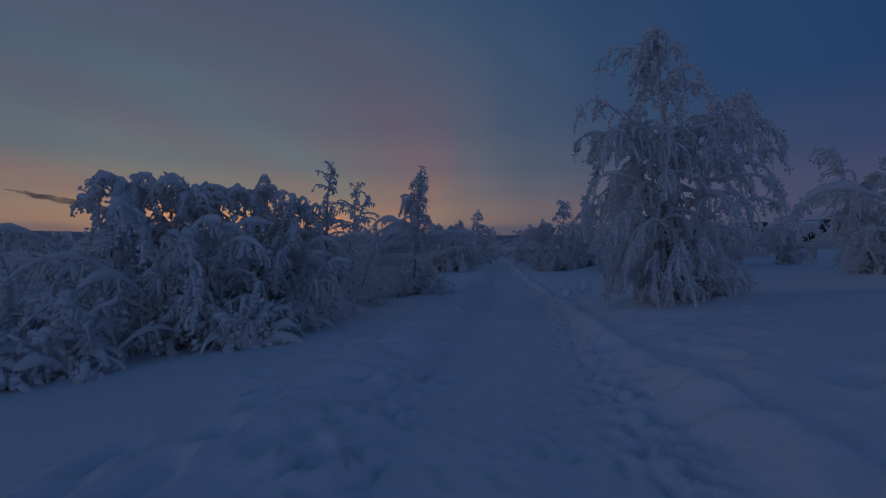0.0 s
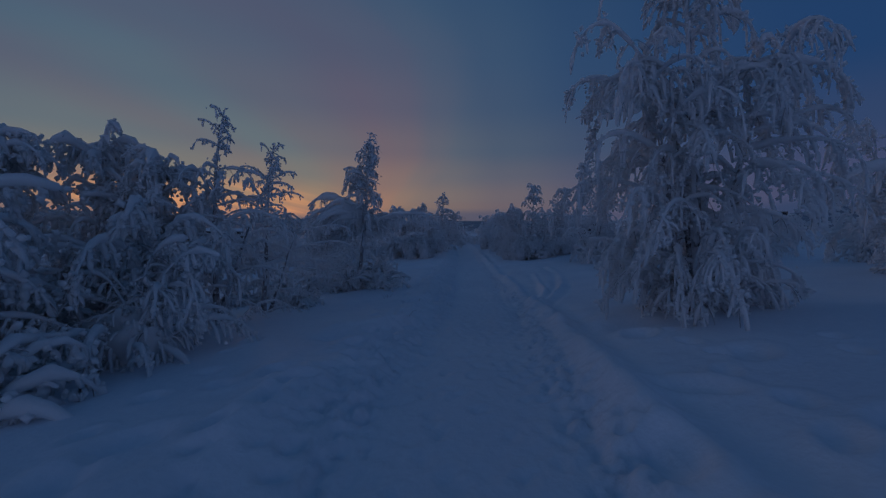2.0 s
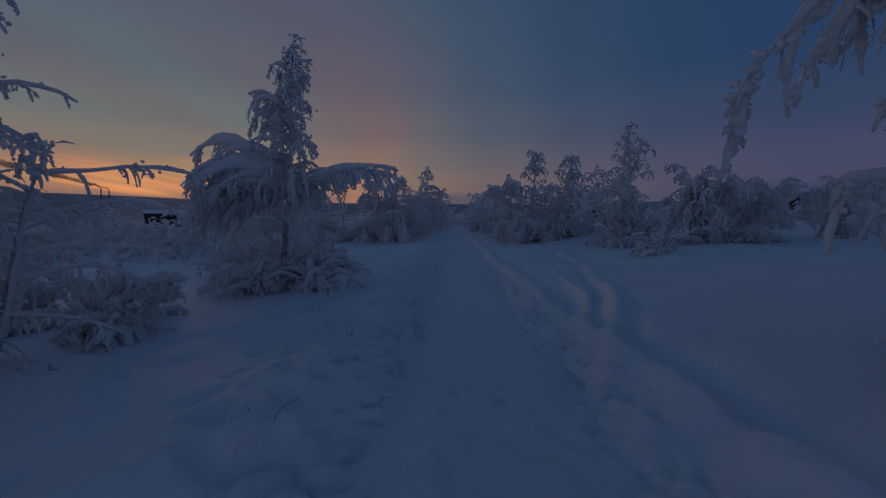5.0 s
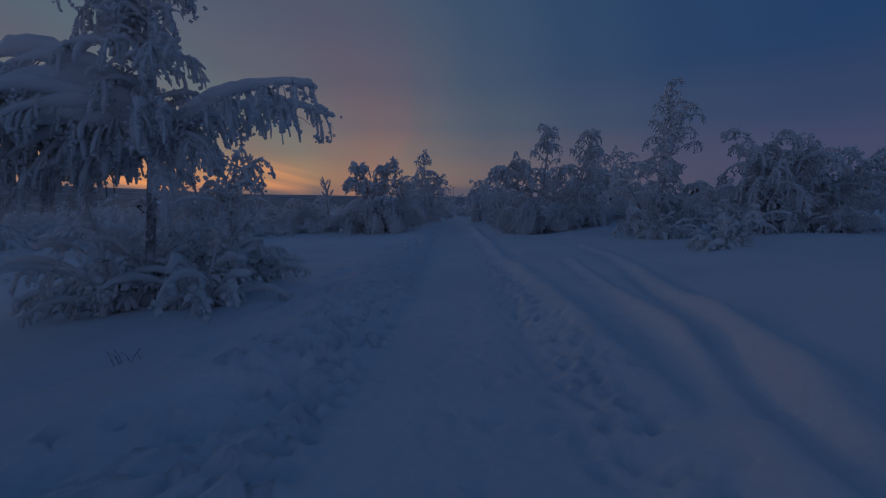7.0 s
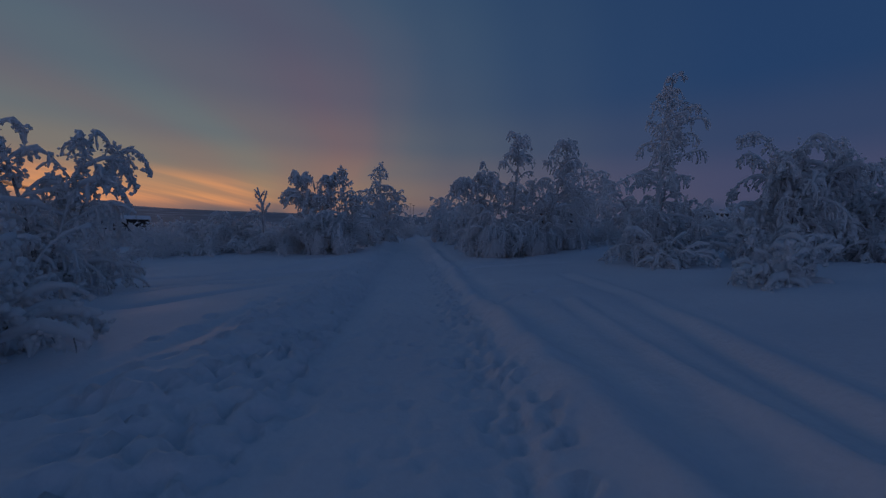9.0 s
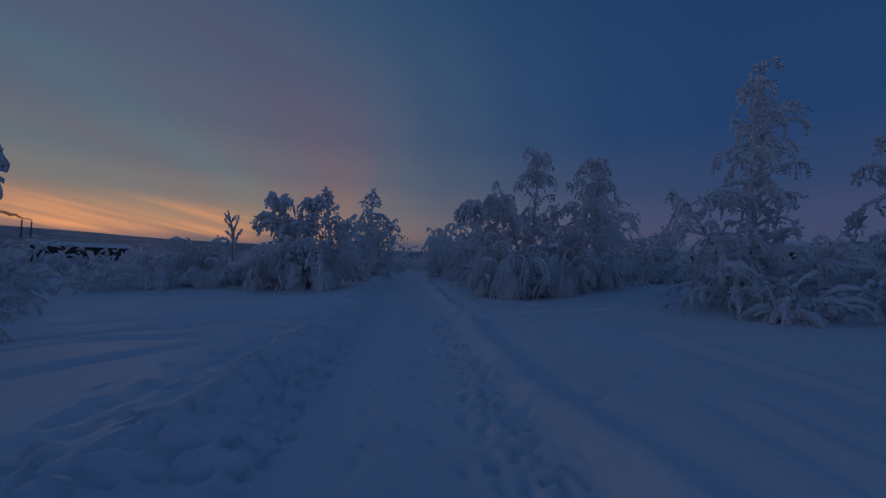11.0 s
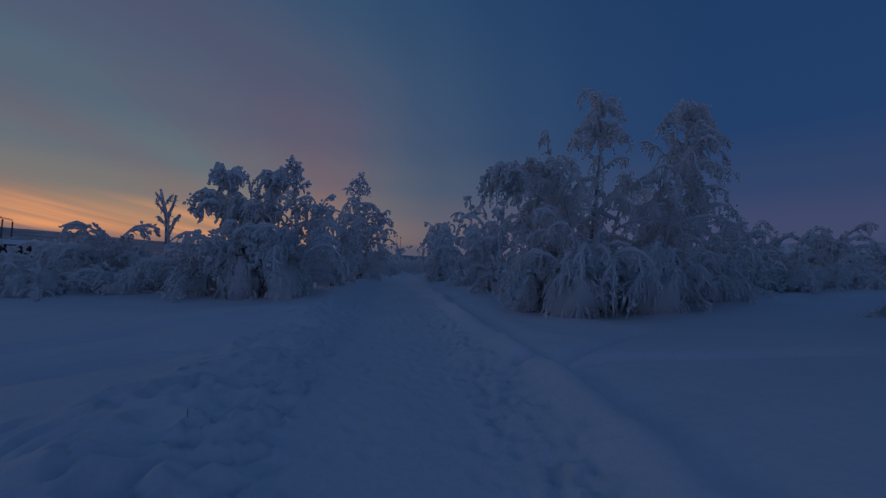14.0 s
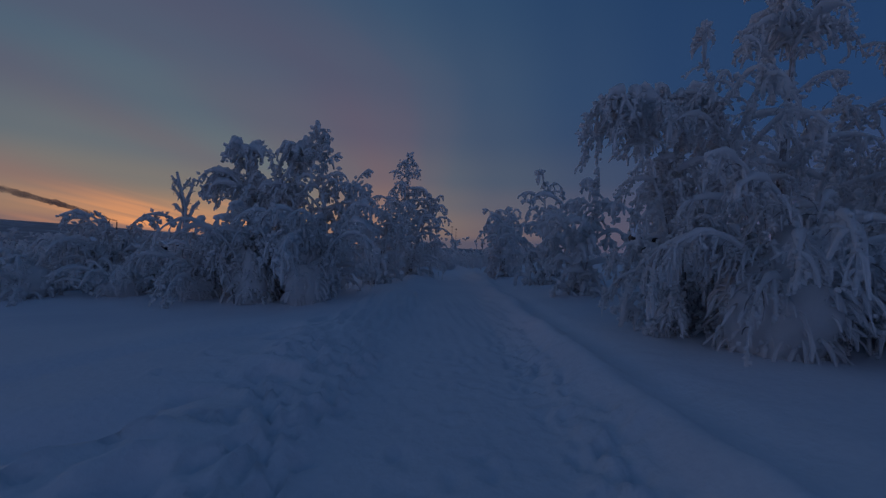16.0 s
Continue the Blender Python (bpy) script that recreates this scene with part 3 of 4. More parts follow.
    if not total:
        # snow caught inside the bowed twigs: a lumpy mantle under the hanging cords
        every = np.concatenate([pts for pts, *_ in lines])
        mid = every[:, :2].mean(0)
        wide, tall = 0.62 * np.percentile(np.hypot(*(every[:, :2] - mid).T), 78), 0.84 * np.percentile(every[:, 2], 90)
        a, b = np.meshgrid(np.linspace(0, 2 * math.pi, 25)[:-1], np.linspace(-0.15, math.pi / 2, 10))
        k = 0.62 + 0.62 * lattice(np.cos(a) * np.cos(b) * 2.2 + 9, np.sin(a) * np.cos(b) * 2.2 + b * 1.9 + 9, seed) + 0.22 * (lattice(np.cos(a) * np.cos(b) * 6 + 20, np.sin(a) * np.cos(b) * 6 + b * 5 + 20, seed + 1) - 0.5)
        k = k * np.where(b < 0.5, 0.62 + 0.76 * np.clip(b, 0, 0.5), 1)
        v = np.stack([mid[0] + wide * k * np.cos(a) * np.cos(b), mid[1] + wide * k * np.sin(a) * np.cos(b), tall * k * np.sin(b) + 0 * a], -1).reshape(-1, 3)
        i, j = np.meshgrid(np.arange(9), np.arange(24), indexing="ij")
        p, q = (i * 24 + j).ravel(), (i * 24 + (j + 1) % 24).ravel()
        load.add(v, np.concatenate([np.stack([p, q, q + 24], 1), np.stack([p, q + 24, p + 24], 1)]))
        m = int(640 * wide * tall / twig ** 1.6)
        i, f = rnd.randint(0, 192, m), rnd.uniform(0, 1, (2, m, 1))
        w = v[i] * (1 - f[0]) + v[i + 24] * f[0]
        w = w * (1 - f[1]) + v[i - i % 24 + (i + 1) % 24] * f[1]
        out = w - np.array([mid[0], mid[1], tall * 0.3])
        out = out / (np.linalg.norm(out, axis=1, keepdims=True) + 1e-9)
        h = m // 2
        rad = rnd.uniform(0.022, 0.048, m) * thick * twig ** 0.5
        crown.cords(w[:h], out[:h] + rnd.normal(0, 0.4, (h, 3)), rnd.uniform(0.14, 0.38, h), rad[:h] * 0.62, rnd, 0.7, 4, 4, 0.35)
        crown.spindles(w[h:], out[h:] + rnd.normal(0, 0.6, (m - h, 3)), rad[h:] * rnd.uniform(1.6, 2.6, m - h), rad[h:], rnd, 0.3, 4)
    for pts, r, swell in lines:
        bark = Shape()
        ln = np.linalg.norm(np.diff(pts, axis=0), axis=1).sum()
        t = np.linspace(0, 1, len(pts))
        bark.tube(pts, r * (1 - 0.8 * t), 4)
        # snow lying along the upper side, in pillows where the limb runs level
        fine = np.linspace(0, 1, max(6, int(ln / (0.12 if twig < 1.2 else 0.17))))
        fp, fd = along(pts, fine)
        level = 1 - np.abs(fd[:, 2]) / (np.linalg.norm(fd, axis=1) + 1e-9)
        lump = np.interp(fine, np.linspace(0, 1, 6), rnd.uniform(0.5, 1.35, 6))
        snow_r = thick * twig ** 0.4 * (0.017 + pillow * swell * level ** 1.4 * lump) * np.where(fine < 0.06, 0.5, 1) * (1 - 0.35 * fine)
        load.tube(fp + UP[None] * (snow_r * 0.5)[:, None], snow_r, 8 if swell > 1 else 6 if twig < 1.3 else 5, 0.13, rnd)
        # side twigs that bow over and hang as rounded cords of rime, with shorter cords and needles on them
        cnt = max(4, int(ln * 9.0 * dense / twig ** 1.3))
        s = rnd.uniform(0.06, 1, cnt) ** 0.85
        sp, sd = along(pts, s)
        sd = sd / (np.linalg.norm(sd, axis=1, keepdims=True) + 1e-9)
        side = np.cross(sd, UP) * (rnd.choice((-1, 1), cnt) * rnd.uniform(0.1, 1.0, cnt))[:, None]
        v = sd * rnd.uniform(0.2, 0.9, cnt)[:, None] + side + UP[None] * rnd.uniform(-0.4, 0.35, cnt)[:, None]
        L = hang * rnd.uniform(0.25, 1.05, cnt) * (1 - 0.3 * s)
        cp = crown.cords(sp, v, L, rnd.uniform(0.014, 0.030, cnt) * thick * twig ** 0.7, rnd, 0.75, 5, 4 if twig < 1.2 else 3, 0.4)
        whole = L.sum()
        for kind, per in (("cord", 2.0), ("clump", 16.0), ("needle", 1.6)):
            m = int(whole * per * dense / twig ** 1.6)
            i, k = rnd.randint(0, cnt, m), rnd.randint(0, 4, m)
            f = rnd.uniform(0, 1, m)[:, None]
            q = cp[i, k] * (1 - f) + cp[i, k + 1] * f
            d = (cp[i, k + 1] - cp[i, k]) / (L[i] / 4)[:, None]
            if kind == "cord":
                crown.cords(q, d * 0.5 + rnd.normal(0, 0.55, (m, 3)), rnd.uniform(0.08, 0.24, m) * twig ** 0.6, rnd.uniform(0.012, 0.022, m) * thick * twig ** 0.7, rnd, 0.5, 4, 3)
            elif kind == "clump":
                rad = rnd.uniform(0.016, 0.038, m) * thick * twig ** 0.85
                span = rad * rnd.uniform(1.8, 3.0, m)
                d = d * 0.7 + rnd.normal(0, 0.45, (m, 3))
                crown.spindles(q + rnd.normal(0, 0.024, (m, 3)) * thick * twig ** 0.5, d, span, rad, rnd, 0.0, 4)
            else:
                crown.spindles(q, d * 0.5 + rnd.normal(0, 0.9, (m, 3)), rnd.uniform(0.05, 0.12, m) * twig ** 0.6, rnd.uniform(0.005, 0.010, m) * thick * twig, rnd)
        m = int(ln * 14 * dense / twig ** 1.6)
        q, d = along(pts, rnd.uniform(0.08, 1, m))
        rad = rnd.uniform(0.016, 0.040, m) * thick * twig ** 0.85
        crown.spindles(q + rnd.normal(0, 0.035, (m, 3)) * thick, d / (np.linalg.norm(d, axis=1, keepdims=True) + 1e-9) * 0.5 + rnd.normal(0, 0.6, (m, 3)), rad * rnd.uniform(1.8, 3.2, m), rad, rnd, 0.0, 4)
        # bare twigs that show dark between the rime
        m = int(ln * 1.6) if twig < 1.25 else int(ln * 0.6)
        q, d = along(pts, rnd.uniform(0.25, 1, m))
        bark.cords(q, d / (np.linalg.norm(d, axis=1, keepdims=True) + 1e-9) + rnd.normal(0, 0.5, (m, 3)), hang * rnd.uniform(0.25, 0.6, m), rnd.uniform(0.004, 0.007, m) * twig, rnd, 0.5, 4, 3)
        part("limb", bark.mesh("limb", BARK), root)
    tagged(part("rime_crown", crown.mesh("rime_crown", RIME), root, "hanging twigs thick with rime"), kind="stuff")
    tagged(part("snow_load", load.mesh("snow_load", LOAD), root, "snow lying along the branches"), kind="stuff")
    return root


def fan(count, seed, rise, length, droop, spread=360, centre=0):
    r = random.Random(seed)
    return [(centre - spread / 2 + spread * (i + r.random()) / count, r.uniform(*rise), r.uniform(*length), r.uniform(*droop)) for i in range(count)]


BIRCH = "tall birch with hoar frost and snow on drooping branches"
BOWED = "birch bowed to the ground under a thick load of rime"
SHRUB = "low willow shrub buried in lumpy rime and snow"

def crowns(count, seed, rise, frac, bow, spread=360, centre=0):
    """Leaders that part from one foot."""
    r = random.Random(seed)
    return tuple((centre - spread / 2 + spread * (i + r.random()) / count, r.uniform(*rise), r.uniform(*frac), r.uniform(*bow)) for i in range(count))


def dome(h, count, seed, length, rise=(30, 62), droop=(2.2, 3.2), spread=360, centre=0, leader=0, cap=2.0):
    """Limbs that part near one height of a leader and hang over all round."""
    r = random.Random(seed)
    return [(min(0.99, h + r.uniform(-0.05, 0.02)), *f, leader, cap) for f in fan(count, seed, rise, length, droop, spread, centre)]


# beside the way on the right
frost_tree("birch_tree", BIRCH, 5.6, 9.85, 6.6, 11, [(0, 1.5), (0.2, 1.9), (0.45, 2.0), (0.58, 1.5), (0.7, 0.95), (0.8, 0.55), (0.88, 0.3), (1, 0.22)], 108, ((-90, 89, 1.0, 0.0), (80, 77, 0.72, 0.25), (-100, 77, 0.7, 0.25), (10, 80, 0.6, 0.2)), 0.04, (15, 55), 2.5, 0.8, 1.15,
           [(0.82, -80, 58, 2.0, 2.5), (0.79, -95, 52, 1.8, 2.6), (0.75, 80, 56, 1.9, 2.5), (0.72, 95, 52, 1.8, 2.6), (0.54, 85, 46, 3.0, 2.0), (0.52, 98, 44, 2.8, 2.1), (0.56, 72, 46, 2.7, 2.2), (0.89, 75, 36, 0.8, 1.1), (0.5, -100, 40, 2.3, 2.2), (0.55, -75, 46, 2.2, 2.3)]
           + dome(0.96, 7, 77, (0.3, 0.55)), fan(12, 40, (25, 70), (1.0, 2.0), (0.9, 1.8)), dense=0.8, cap=1.3)
frost_tree("birch_tree", BOWED, 12.6, 11.6, 3.4, 12, [(0, 1.4), (0.5, 1.7), (0.8, 1.3), (1, 0.5)], 34, crowns(3, 1, (70, 85), (0.8, 1.0), (0.2, 0.8)), 0.1, (15, 55), 2.0, 0.7, 1.3, [(0.62, -85, 25, 3.8, 2.0)], twig=1.15)
# the bowed trees beside the way on the left
frost_tree("bowed_birch", BOWED, -4.7, 7.4, 2.2, 13, limbs=0, pillow=0.07, hang=0.55, thick=1.35, dense=0.95, stems=fan(30, 1, (52, 86), (1.7, 3.1), (1.8, 3.0)) + fan(14, 101, (25, 55), (1.0, 1.7), (1.2, 2.2)))
frost_tree("birch_tree", BOWED, -6.8, 9.9, 3.5, 14, [(0, 0.9), (0.5, 1.0), (0.8, 0.9), (1, 0.6)], 26, ((-90, 80, 1.0, 0.0), (80, 78, 0.98, 0.0), (-60, 76, 0.8, 0.2)), 0.35, (20, 45), 2.2, 0.5, 1.3,
           dome(0.93, 12, 61, (0.8, 1.5)) + dome(0.95, 9, 62, (0.6, 1.1), leader=1) + dome(0.8, 6, 63, (1.0, 1.6), centre=90, spread=140, leader=1) + dome(0.85, 5, 64, (0.7, 1.2), leader=2), dense=1.15)
frost_tree("bowed_birch", BOWED, -6.8, 6.4, 1.9, 15, limbs=0, pillow=0.07, hang=0.65, thick=1.05, dense=1.0, stems=fan(18, 2, (45, 80), (1.3, 2.2), (1.8, 3.0)))
frost_tree("bowed_birch", BOWED, -6.9, 9.0, 2.2, 48, limbs=0, pillow=0.07, hang=0.65, thick=1.35, twig=1.2, stems=fan(22, 17, (60, 87), (2.6, 3.9), (1.6, 2.6)))
frost_tree("bowed_birch", BOWED, -5.3, 9.7, 1.8, 49, limbs=0, pillow=0.07, hang=0.6, thick=1.35, twig=1.2, stems=fan(20, 18, (45, 82), (1.4, 2.3), (1.8, 2.8)))
frost_tree("bowed_birch", BOWED, -7.7, 11.4, 2.6, 51, limbs=0, pillow=0.07, hang=0.6, thick=1.3, twig=1.3, stems=fan(22, 27, (66, 88), (2.8, 3.8), (1.6, 2.6)))
frost_tree("bowed_birch", BOWED, -4.3, 11.7, 2.4, 52, limbs=0, pillow=0.07, hang=0.6, thick=1.3, twig=1.3, stems=fan(20, 28, (66, 88), (2.6, 3.5), (1.6, 2.6)))
frost_tree("bowed_birch", BOWED, -3.75, 10.4, 2.6, 50, limbs=0, pillow=0.07, hang=0.6, thick=1.2, twig=1.1, stems=fan(24, 19, (64, 88), (2.4, 3.8), (1.8, 2.8)))
frost_tree("bowed_birch", BOWED, -3.1, 8.9, 1.8, 16, limbs=0, pillow=0.07, hang=0.5, thick=1.0, dense=1.0, stems=fan(24, 3, (35, 84), (1.1, 2.3), (1.9, 3.0)))
frost_tree("birch_tree", BOWED, -4.8, 10.8, 3.35, 17, [(0, 0.8), (0.5, 1.0), (0.8, 0.8), (1, 0.5)], 26, ((-40, 86, 1.0, 0.0), (90, 70, 0.95, 0.2)), 0.3, (20, 45), 2.2, 0.5, 1.25,
           dome(0.95, 10, 65, (0.6, 1.1)) + dome(0.92, 7, 66, (0.5, 0.9), leader=1), dense=1.1)
frost_tree("birch_tree", BIRCH, -3.0, 10.95, 4.15, 18, [(0, 1.1), (0.3, 1.3), (0.5, 1.1), (0.68, 0.7), (0.85, 0.4), (1, 0.25)], 46, ((-70, 84, 1.0, -0.12), (60, 74, 0.8, 0.3)), 0.15, (-5, 45), 1.2, 0.30, 0.85, dome(0.6, 5, 67, (0.8, 1.3)), skirt=4, dense=0.75, pillow=0.036)
frost_tree("birch_tree", BIRCH, -3.0, 13.2, 4.1, 19, [(0, 1.0), (0.3, 1.3), (0.6, 1.0), (0.8, 0.6), (1, 0.25)], 44, ((80, 86, 1.0, 0.0), (100, 70, 0.6, 0.5)), 0.2, (-5, 40), 1.0, 0.26, 0.8, dense=0.75, skirt=3, pillow=0.036)
frost_tree("birch_tree", BIRCH, -8.6, 10.5, 2.5, 20, [(0, 1.2), (0.5, 1.6), (1, 0.5)], 26, crowns(3, 4, (66, 84), (0.8, 1.05), (0.6, 1.2)), rise=(20, 50), droop=2.0, thick=1.5, twig=1.4)
frost_tree("birch_tree", "slender birch with a snow-laden crown and a long loaded limb", -1.4, 18.5, 5.55, 21, [(0, 0.8), (0.4, 1.1), (0.55, 1.0), (0.7, 0.85), (0.9, 0.65), (1, 0.4)], 48, ((100, 82.5, 1.0, 0.0),), 0.36, (25, 62), 1.9, 0.62, 1.05,
           [(0.43, 116, 22, 3.0, 0.45), (0.42, 111, 19, 2.75, 0.5), (0.44, 121, 25, 2.6, 0.6), (0.42, 98, 28, 2.0, 0.9), (0.40, 122, 30, 1.6, 1.5)] + dome(0.47, 24, 68, (1.3, 2.5), (-12, 26), (0.8, 1.6), 80, -95, cap=3.0) + dome(0.44, 7, 69, (1.0, 1.5), (20, 50), (1.4, 2.2)) + dome(0.74, 5, 70, (0.8, 1.3), (35, 60), (2.0, 2.8), 100, -90) + dome(0.53, 14, 88, (1.5, 2.3), (5, 30), (1.0, 1.7), 64, -95, cap=3.2), skirt=3, dense=1.05, cap=1.4)
# the group across the open snow on the right
frost_tree("birch_tree", "tall narrow birch white with rime", 11.7, 26.3, 5.7, 23, [(0, 1.1), (0.3, 1.15), (0.5, 0.9), (0.75, 0.75), (1, 0.35)], 76, ((0, 89, 1.0, 0.0), (80, 78, 0.9, 0.1), (-80, 66, 0.5, 0.6)), 0.04, (10, 58), 1.5, 0.5, 1.1, twig=1.15)
frost_tree("bowed_birch", BOWED, 14.3, 24.4, 3.1, 24, [(0, 1.4), (0.6, 1.7), (1, 0.8)], 50, crowns(5, 6, (62, 84), (0.8, 1.05), (0.5, 1.2)), 0.12, (20, 60), 2.2, 0.7, 1.4, twig=1.15)
frost_tree("bowed_birch", BOWED, 17.2, 24.6, 2.5, 25, [(0, 1.4), (0.6, 1.6), (1, 0.8)], 36, crowns(5, 7, (60, 84), (0.8, 1.05), (0.5, 1.2)), 0.12, (20, 60), 2.2, 0.7, 1.5, twig=1.3)
frost_tree("bowed_birch", BOWED, 20.5, 24.0, 2.3, 26, [(0, 1.4), (0.6, 1.6), (1, 0.8)], 30, crowns(4, 8, (60, 84), (0.8, 1.05), (0.5, 1.2)), 0.12, (20, 60), 2.2, 0.7, 1.5, twig=1.4)
# the large group that the way passes
frost_tree("birch_tree", BIRCH, 9.9, 33.6, 5.8, 27, [(0, 1.5), (0.3, 1.8), (0.5, 1.3), (0.75, 0.9), (1, 0.3)], 60, ((60, 88, 1.0, 0.0), (-100, 76, 0.72, 0.3), (90, 74, 0.65, 0.3)), 0.06, (10, 60), 1.9, 0.5, 1.1,
           dome(0.94, 9, 71, (0.5, 0.9), (30, 65), (1.8, 2.8)) + dome(0.8, 6, 72, (0.7, 1.1)))
frost_tree("birch_tree", BIRCH, 11.3, 32.8, 5.3, 28, [(0, 1.5), (0.3, 1.7), (0.6, 1.2), (0.85, 0.7), (1, 0.3)], 50, ((90, 78, 1.0, 0.0), (110, 80, 0.7, 0.3), (80, 66, 0.62, 0.5)), 0.08, (10, 60), 2.0, 0.55, 1.1,
           dome(0.94, 9, 73, (0.5, 0.95), (25, 60), (1.8, 2.8)) + dome(0.72, 8, 74, (0.9, 1.4), centre=90, spread=180))
frost_tree("birch_tree", BOWED, 8.7, 33.9, 4.0, 29, [(0, 1.0), (0.5, 1.0), (0.85, 0.7), (1, 0.4)], 36, ((60, 84, 1.0, 0.9), (-90, 75, 0.95, 0.7), (-110, 82, 0.7, 0.3)), 0.12, (20, 60), 2.4, 0.6, 1.2,
           dome(0.95, 10, 75, (0.7, 1.2)) + dome(0.94, 9, 76, (0.5, 0.9), leader=1), dense=1.1)
frost_tree("bowed_birch", BOWED, 8.9, 32.3, 2.1, 30, limbs=0, pillow=0.07, hang=0.65, thick=1.0, dense=0.9, stems=fan(22, 4, (60, 88), (2.0, 3.2), (2.2, 3.6)))
frost_tree("bowed_birch", BOWED, 10.6, 31.9, 1.8, 31, limbs=0, pillow=0.07, hang=0.65, thick=1.0, dense=0.9, stems=fan(20, 5, (50, 85), (1.5, 2.9), (2.0, 3.4)))
frost_tree("bowed_birch", BOWED, 12.4, 32.4, 2.0, 38, limbs=0, pillow=0.07, hang=0.65, thick=1.0, dense=0.9, stems=fan(16, 13, (50, 85), (1.3, 2.3), (2.0, 3.4)))
# across the way on the left
frost_tree("birch_tree", BOWED, 0.0, 40.4, 4.5, 32, [(0, 0.9), (0.4, 0.95), (0.8, 0.6), (1, 0.3)], 40, ((-90, 80, 1.0, 0.0), (-30, 84, 0.8, 0.2)), 0.15, (20, 60), 2.4, 0.6, 1.3,
           dome(0.96, 12, 81, (0.6, 1.2)) + dome(0.66, 9, 82, (1.3, 2.0), (38, 60), (2.4, 3.2), 80, -90) + dome(0.75, 6, 83, (0.7, 1.1), leader=1), dense=1.05, twig=1.7)
frost_tree("birch_tree", BOWED, 1.0, 40.2, 4.3, 44, [(0, 0.9), (0.5, 0.9), (0.8, 0.6), (1, 0.3)], 40, ((60, 88, 1.0, 0.0), (-20, 82, 0.85, 0.2)), 0.15, (20, 60), 2.4, 0.65, 1.3,
           dome(0.96, 12, 84, (0.6, 1.0)) + dome(0.8, 8, 85, (0.6, 1.1), leader=1), dense=1.05, twig=1.7)
frost_tree("birch_tree", BIRCH, 2.1, 39.8, 4.95, 33, [(0, 1.1), (0.4, 1.1), (0.7, 0.7), (0.85, 0.42), (1, 0.15)], 66, ((0, 88, 1.0, 0.0), (60, 78, 0.7, 0.6)), 0.08, (20, 60), 1.6, 0.42, 1.25, dense=1.0, twig=1.7)
frost_tree("bowed_birch", BOWED, 0.6, 38.7, 2.4, 34, limbs=0, pillow=0.07, hang=0.65, thick=1.3, twig=1.6, stems=fan(22, 6, (66, 88), (2.2, 3.3), (2.2, 3.4)))
frost_tree("bowed_birch", BOWED, 2.0, 38.6, 2.6, 45, limbs=0, pillow=0.07, hang=0.65, thick=1.3, twig=1.6, stems=fan(20, 14, (70, 88), (2.4, 3.6), (2.2, 3.4)))
frost_tree("bowed_birch", BOWED, -1.0, 39.4, 2.0, 46, limbs=0, pillow=0.07, hang=0.6, thick=1.3, twig=1.2, stems=fan(20, 15, (60, 88), (1.8, 2.8), (2.2, 3.4)))
frost_tree("bowed_birch", BOWED, -4.3, 41.0, 2.2, 47, limbs=0, pillow=0.07, hang=0.6, thick=1.3, twig=1.6, stems=fan(22, 16, (60, 88), (2.4, 3.4), (2.2, 3.4)))
frost_tree("birch_tree", BIRCH, 4.7, 49.6, 6.5, 35, [(0, 1.9), (0.3, 2.2), (0.55, 1.9), (0.75, 1.1), (0.9, 0.6), (1, 0.2)], 86, ((0, 88, 1.0, 0.0), (-90, 76, 0.7, 0.4), (90, 74, 0.68, 0.5)), 0.08, (15, 55), 1.7, 0.6, 1.3, twig=1.9)
frost_tree("birch_tree", BOWED, 3.4, 44.5, 3.6, 36, [(0, 1.2), (0.5, 1.4), (1, 0.6)], 44, crowns(4, 11, (66, 86), (0.8, 1.05), (0.4, 1.2)), 0.1, (15, 55), 2.2, 0.7, 1.4, twig=1.9)
frost_tree("birch_tree", BOWED, -3.9, 26.2, 4.0, 37, [(0, 1.6), (0.4, 1.7), (0.8, 1.1), (1, 0.4)], 46, crowns(4, 12, (66, 86), (0.8, 1.05), (0.3, 0.9)), 0.1, (15, 55), 2.0, 0.6, 1.35, twig=1.2)
# trees farther along the way and behind
for i, (x, y, h, r) in enumerate(((9.4, 38.8, 2.9, 1.2), (9.6, 42.5, 4.0, 1.3), (9.3, 47.5, 3.2, 1.3), (10.6, 52.0, 3.6, 1.7), (12.8, 40.0, 3.8, 1.7), (19.6, 42.0, 5.2, 2.2), (15.2, 36.6, 3.4, 1.7), (18.2, 37.0, 2.6, 1.8),
                                  (-7.8, 44.5, 1.9, 1.4), (22.0, 36.0, 2.3, 1.8), (26.0, 34.0, 2.2, 1.8), (16.5, 14.5, 2.6, 1.7), (19.0, 17.5, 2.4, 1.7), (-12.0, 13.0, 3.0, 1.8), (-9.5, 17.0, 2.2, 1.5), (-12.5, 24.0, 2.4, 1.6))):
    frost_tree("birch_tree", BOWED, x, y, h, 60 + i, [(0, r * 0.9), (0.5, r), (0.85, r * 0.75), (1, 0.4)], 34, crowns(3, 30 + i, (66, 88), (0.75, 1.05), (0.2, 1.1)), 0.06, (15, 60), 2.1, 0.7, 1.3, twig=2.5)
frost_tree("spruce_tree", "small dark spruce dusted with rime above the far scrub", 51.3, 51.1, 3.6, 58, [(0, 0.9), (0.5, 0.55), (1, 0.12)], 46, ((0, 90, 1.0, 0.0),), 0.05, (-25, 15), 0.4, 0.16, 0.8, twig=1.6, skirt=0, pillow=0.02)
